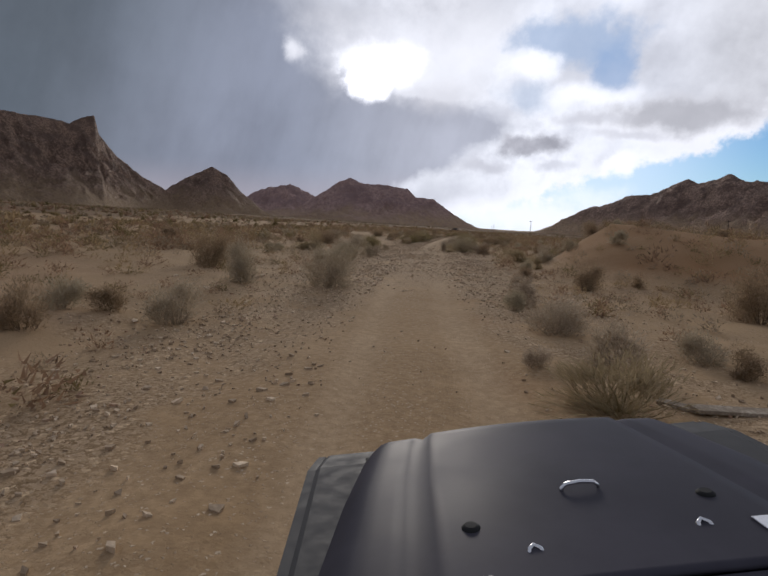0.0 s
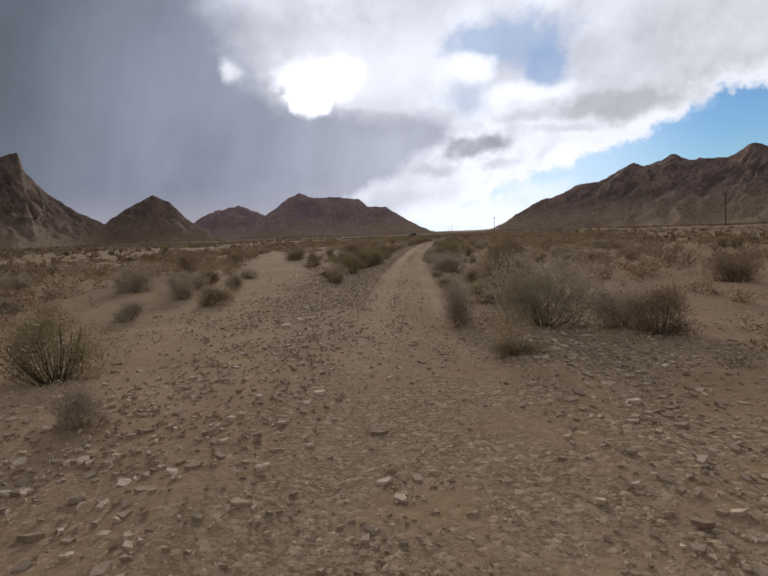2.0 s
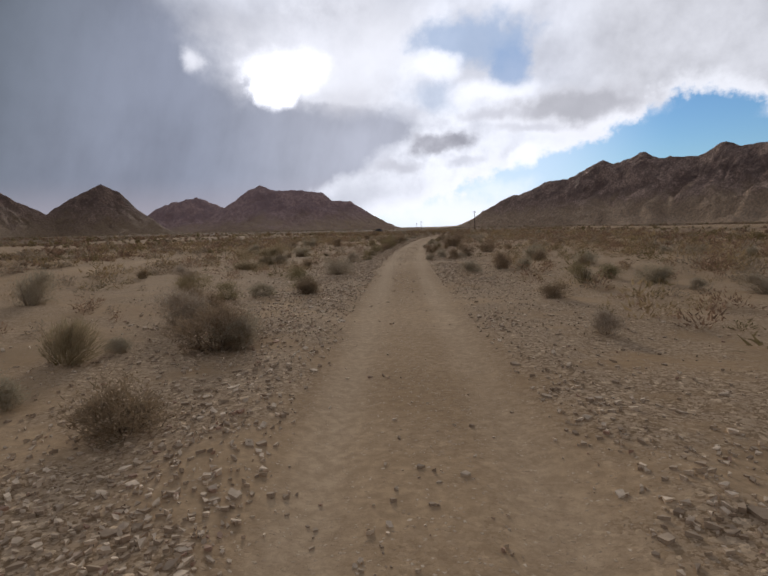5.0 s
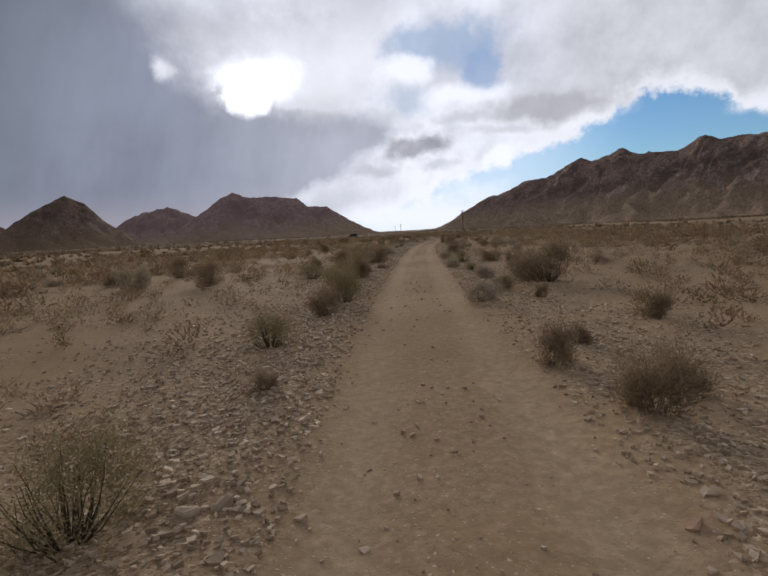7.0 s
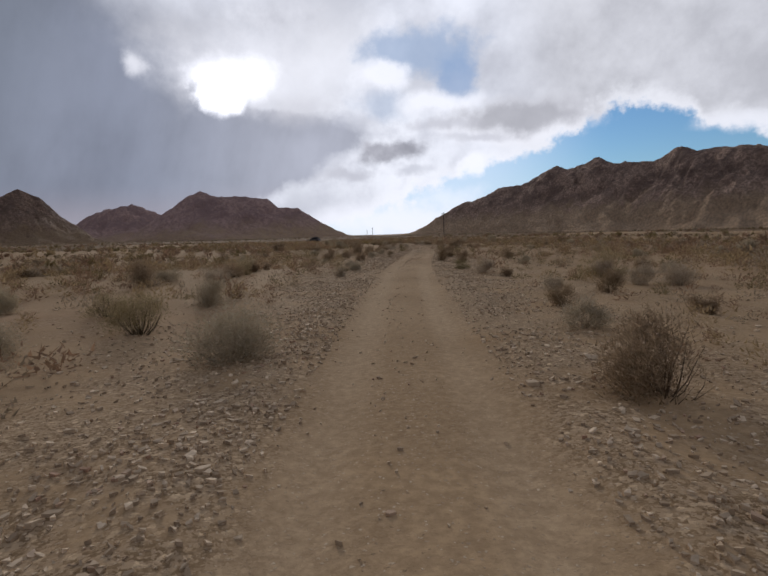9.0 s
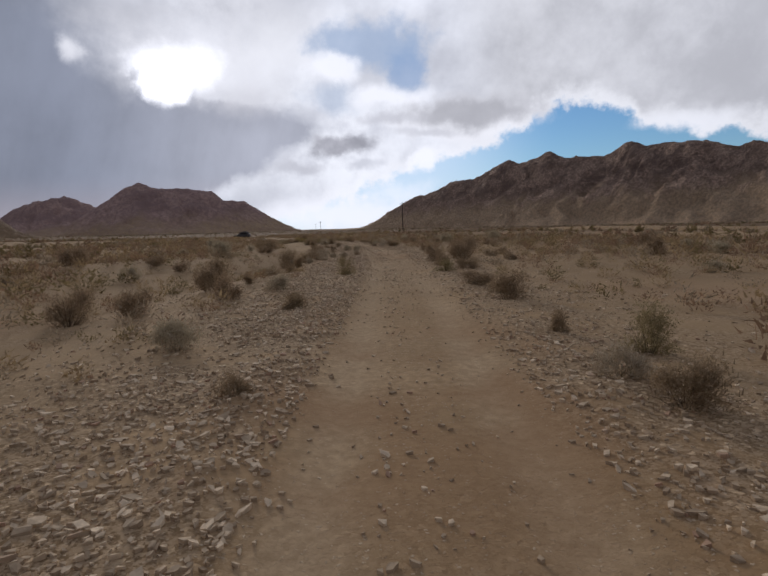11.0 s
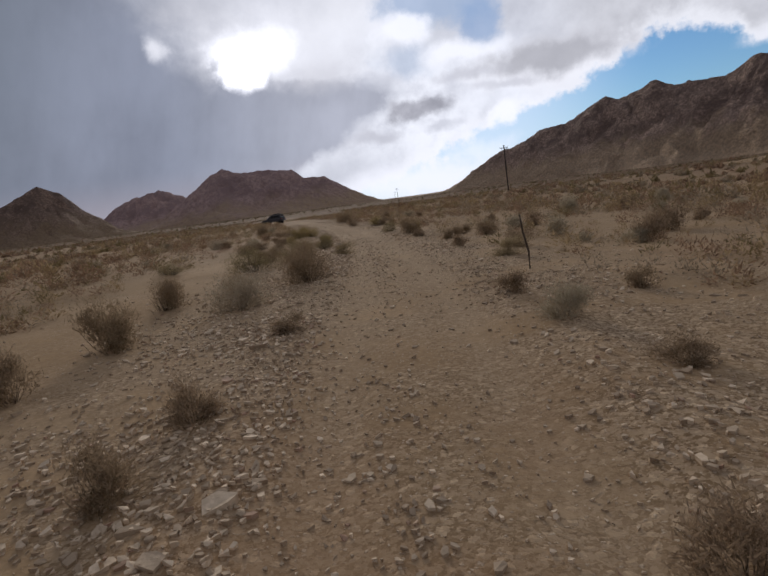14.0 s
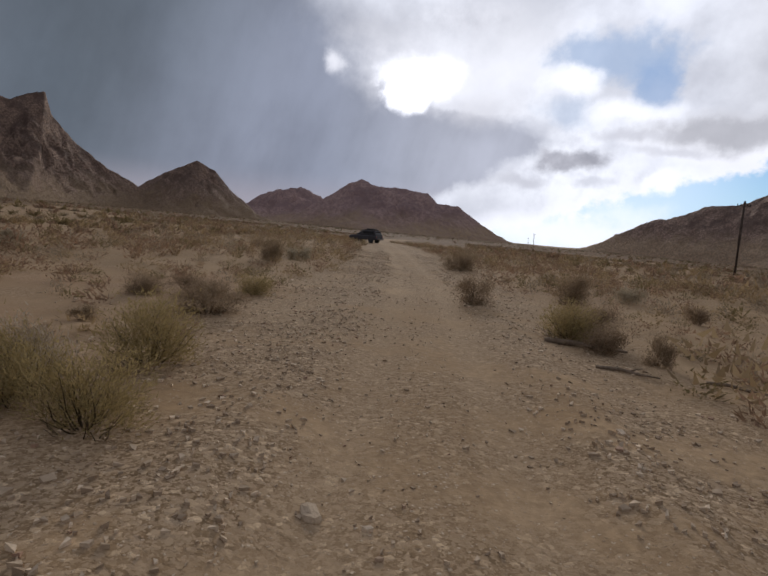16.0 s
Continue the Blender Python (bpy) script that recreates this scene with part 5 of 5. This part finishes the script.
# ---------- stones ----------
def stone_shape(rng, flat=0.6):
    """A broken slab of rock with a chipped rim, about one across."""
    n = int(rng.integers(6, 9))
    a = (np.arange(n) + rng.uniform(-0.32, 0.32, n)) * 6.283 / n
    ring = np.stack([np.cos(a), np.sin(a) * rng.uniform(0.55, 0.85)], -1) * rng.uniform(0.40, 0.58, (n, 1))
    slope = rng.uniform(-0.35, 0.35, 2) * flat
    levels = []
    for grow, up, rough in ((0.86, -0.42, 0.05), (1.0, 0.12, 0.10), (0.86, 0.40, 0.06), (0.45, 0.46, 0.05)):
        p = ring * (grow + rng.uniform(-0.09, 0.09, (n, 1))) + rng.normal(0, 0.012, (n, 2))
        levels.append(np.column_stack([p, flat * (up + rng.normal(0, rough, n)) + p @ slope * (up > 0)]))
    v = np.concatenate(levels)
    tri = []
    for lev in range(3):
        for k in range(n):
            m = (k + 1) % n
            q = lev * n
            tri += [(q + k, q + m, q + m + n), (q + k, q + m + n, q + k + n)]
    tri += [(3 * n, 3 * n + k, 3 * n + k + 1) for k in range(1, n - 1)]
    return v, np.array(tri)


def chip_shape(rng, corners):
    """A flat angular chip, open below, on three to five corners."""
    a = (np.arange(corners) + rng.uniform(-0.3, 0.3, corners)) * 6.283 / corners
    ring = np.stack([np.cos(a), np.sin(a) * rng.uniform(0.45, 0.85)], -1) * rng.uniform(0.40, 0.62, (corners, 1))
    low = np.concatenate([ring * rng.uniform(0.84, 1.0, (corners, 1)), np.full((corners, 1), -0.35)], 1)
    top = np.concatenate([ring * rng.uniform(0.88, 1.06, (corners, 1)), rng.uniform(0.10, 0.26, (corners, 1))], 1)
    v = np.concatenate([low, top])
    tri = [(corners, corners + k, corners + k + 1) for k in range(1, corners - 1)]
    for k in range(corners):
        m = (k + 1) % corners
        tri += [(k, m, m + corners), (k, m + corners, k + corners)]
    return v, np.array(tri)


def gravel(name, count, seed, corners, mid_size, spread, label, low=-4, high=312, left=0.63, most=0.13, patchy=0.25, off=2.1):
    rng = np.random.default_rng(seed)
    y = rng.uniform(low, high, count * 4)
    side = np.where(rng.uniform(size=count * 4) < left, -1.0, 1.0)
    lat = side * np.abs(rng.normal(0, 1, count * 4) * 1.3 + off) * np.where(rng.uniform(size=count * 4) < 0.16, 1.9, 1.0)
    x = road_x(y) + lat
    a = np.abs(lat)
    stony = np.maximum(step(y, 15, 22) * (1 - step(y, 40, 52)), 0.6 * step(y, 192, 206))
    wheel = np.exp(-(((a - 0.75) / 0.3) ** 4))
    like = np.where(a < 1.2, 0.16 * (1 - 0.8 * wheel) + 0.7 * stony, 1.0)
    like *= patchy + step(fbm(x / 2.2, y / 2.2, 71, 3), -0.2, 0.06) * step(fbm(x / 5.0, y / 5.0, seed, 2), -0.32 + 0.3 * (patchy < 0.2), 0.05 + 0.3 * (patchy < 0.2))
    like *= 1 - 0.5 * step(y, 252, 263)
    like *= (1 - 0.85 * side_track(x, y) * step(y, 44, 54)) * (1 - 0.85 * (1 - step(y, 9, 17)) * step(3.4 - a, 0, 0.8))
    ok = (rng.uniform(size=len(x)) < like) & (a < 7.5)
    x, y = x[ok][:count], y[ok][:count]
    size = np.clip(rng.lognormal(math.log(mid_size), spread, len(x)), 0.016, most) * np.where(np.abs(x - road_x(y)) < 1.2, 0.72, 1.0)
    shapes = [chip_shape(rng, corners) for _ in range(24)]
    which = rng.integers(0, 24, len(x))
    low_down = np.clip(0.066 / size, 0.55, 1.0)
    yaw, tip = rng.uniform(0, 6.3, len(x)), rng.normal(0, 0.26, (len(x), 2)) * low_down[:, None]
    z = land(x, y)
    V = np.stack([q[0] for q in shapes])[which] * size[:, None, None]
    V[..., 2] *= low_down[:, None]
    V[..., 2] += V[..., 0] * tip[:, :1] + V[..., 1] * tip[:, 1:]
    c, s = np.cos(yaw)[:, None], np.sin(yaw)[:, None]
    X = V[..., 0] * c - V[..., 1] * s + x[:, None]
    Y = V[..., 0] * s + V[..., 1] * c + y[:, None]
    Z = V[..., 2] + (z + size * 0.13 * low_down)[:, None]
    FF = (shapes[0][1][None] + (np.arange(len(x)) * 2 * corners)[:, None, None]).reshape(-1, 3)
    me = mesh_of(name, np.stack([X, Y, Z], -1).reshape(-1, 3), FF)
    me.materials.append(M_STONE)
    me.shade_flat()
    tagged(new(name, me), label, "gravel", kind="stuff")


gravel("gravel", 82000, 61, 3, 0.046, 0.36, "loose sharp tan gravel strewn along the road")
gravel("gravel", 9000, 67, 3, 0.050, 0.40, "loose sharp tan gravel strewn along the road", 50, 80, 0.85)
gravel("gravel", 5000, 68, 3, 0.050, 0.40, "loose sharp tan gravel strewn along the road", 26, 50, 0.7)
gravel("loose_stones", 50000, 62, 4, 0.056, 0.38, "loose angular pale stones along the road")


gravel("coarse_stones", 18000, 63, 5, 0.057, 0.34, "coarse broken stones along the edge of the road", 178, 263, 0.8, off=1.7)
gravel("coarse_stones", 9500, 64, 5, 0.054, 0.34, "coarse broken stones along the edge of the road", 100, 160, 0.7, off=1.8)
gravel("coarse_stones", 8500, 70, 5, 0.050, 0.34, "coarse broken stones along the edge of the road", 50, 86, 0.88, patchy=0.7, off=1.6)
gravel("flat_stones", 1500, 65, 5, 0.098, 0.34, "flat pale stone slabs strewn beside the road", 178, 264, 0.82, 0.24, 0.1)
gravel("flat_stones", 1300, 69, 5, 0.105, 0.36, "flat pale stone slabs strewn across the stony wash", 14, 44, 0.55, 0.26, 0.12)
gravel("flat_stones", 1500, 66, 5, 0.098, 0.30, "flat pale stone slabs strewn beside the road", 14, 160, 0.7, 0.22, 0.1)


def rocks(count, seed, known):
    rng = np.random.default_rng(seed)
    kinds = []
    for i in range(6):
        v, f_ = stone_shape(rng, rng.uniform(0.3, 0.5))
        me = mesh_of("rock", v, f_)
        me.materials.append(M_STONE)
        me.shade_flat()
        kinds.append(me)
    for i in range(count + len(known)):
        y = float(rng.uniform(2, 290))
        lat = float(rng.choice([-1, 1], p=(0.6, 0.4)) * rng.uniform(1.5, 7.5))
        size = float(np.clip(rng.lognormal(-2.35, 0.34), 0.07, 0.22))
        x = float(road_x(y)) + lat
        if i >= count:
            x, y, size = known[i - count]
        r = tagged(new("rock", kinds[i % 6]), "loose angular tan rock half sunk beside the road", "rock", "roadside rocks")
        r.matrix_world = pose(x, y, land1(x, y) + size * 0.06, *rng.uniform(-9, 9, 2), float(rng.uniform(0, 360))) @ Matrix.Scale(size, 4)


rocks(260, 83, ((-36.8, 230.7, 0.32), (-36.4, 230.5, 0.35), (-36.3, 230.0, 0.36), (-35.9, 230.0, 0.31), (-37.0, 231.1, 0.25), (-34.6, 229.4, 0.16), (-40.5, 256.1, 0.25), (-39.9, 255.3, 0.24), (-40.4, 254.5, 0.17), (-40.5, 259.2, 0.31), (-33.3, 213.9, 0.26), (-33.7, 212.8, 0.12), (-27.1, 119.2, 0.16), (-26.9, 119.3, 0.19), (-27.5, 119.6, 0.14), (-12.6, 47.4, 0.22), (-6.9, 19.2, 0.19), (-6.7, 19.5, 0.17), (-6.5, 18.5, 0.18), (-8.8, 27.7, 0.12), (-8.6, 26.8, 0.15), (-7.5, 30.1, 0.21), (-10.9, 36.3, 0.13), (-12.0, 35.7, 0.17), (-26.8, 112.1, 0.22), (-27.0, 111.5, 0.16), (-26.3, 111.6, 0.20), (-16.4, 70.6, 0.26), (-33.5, 222.1, 0.21), (-33.5, 221.2, 0.15), (-43.6, 270.5, 0.18), (-39.9, 266.3, 0.18), (-41.7, 264.7, 0.21), (-44.6, 263.9, 0.16)))
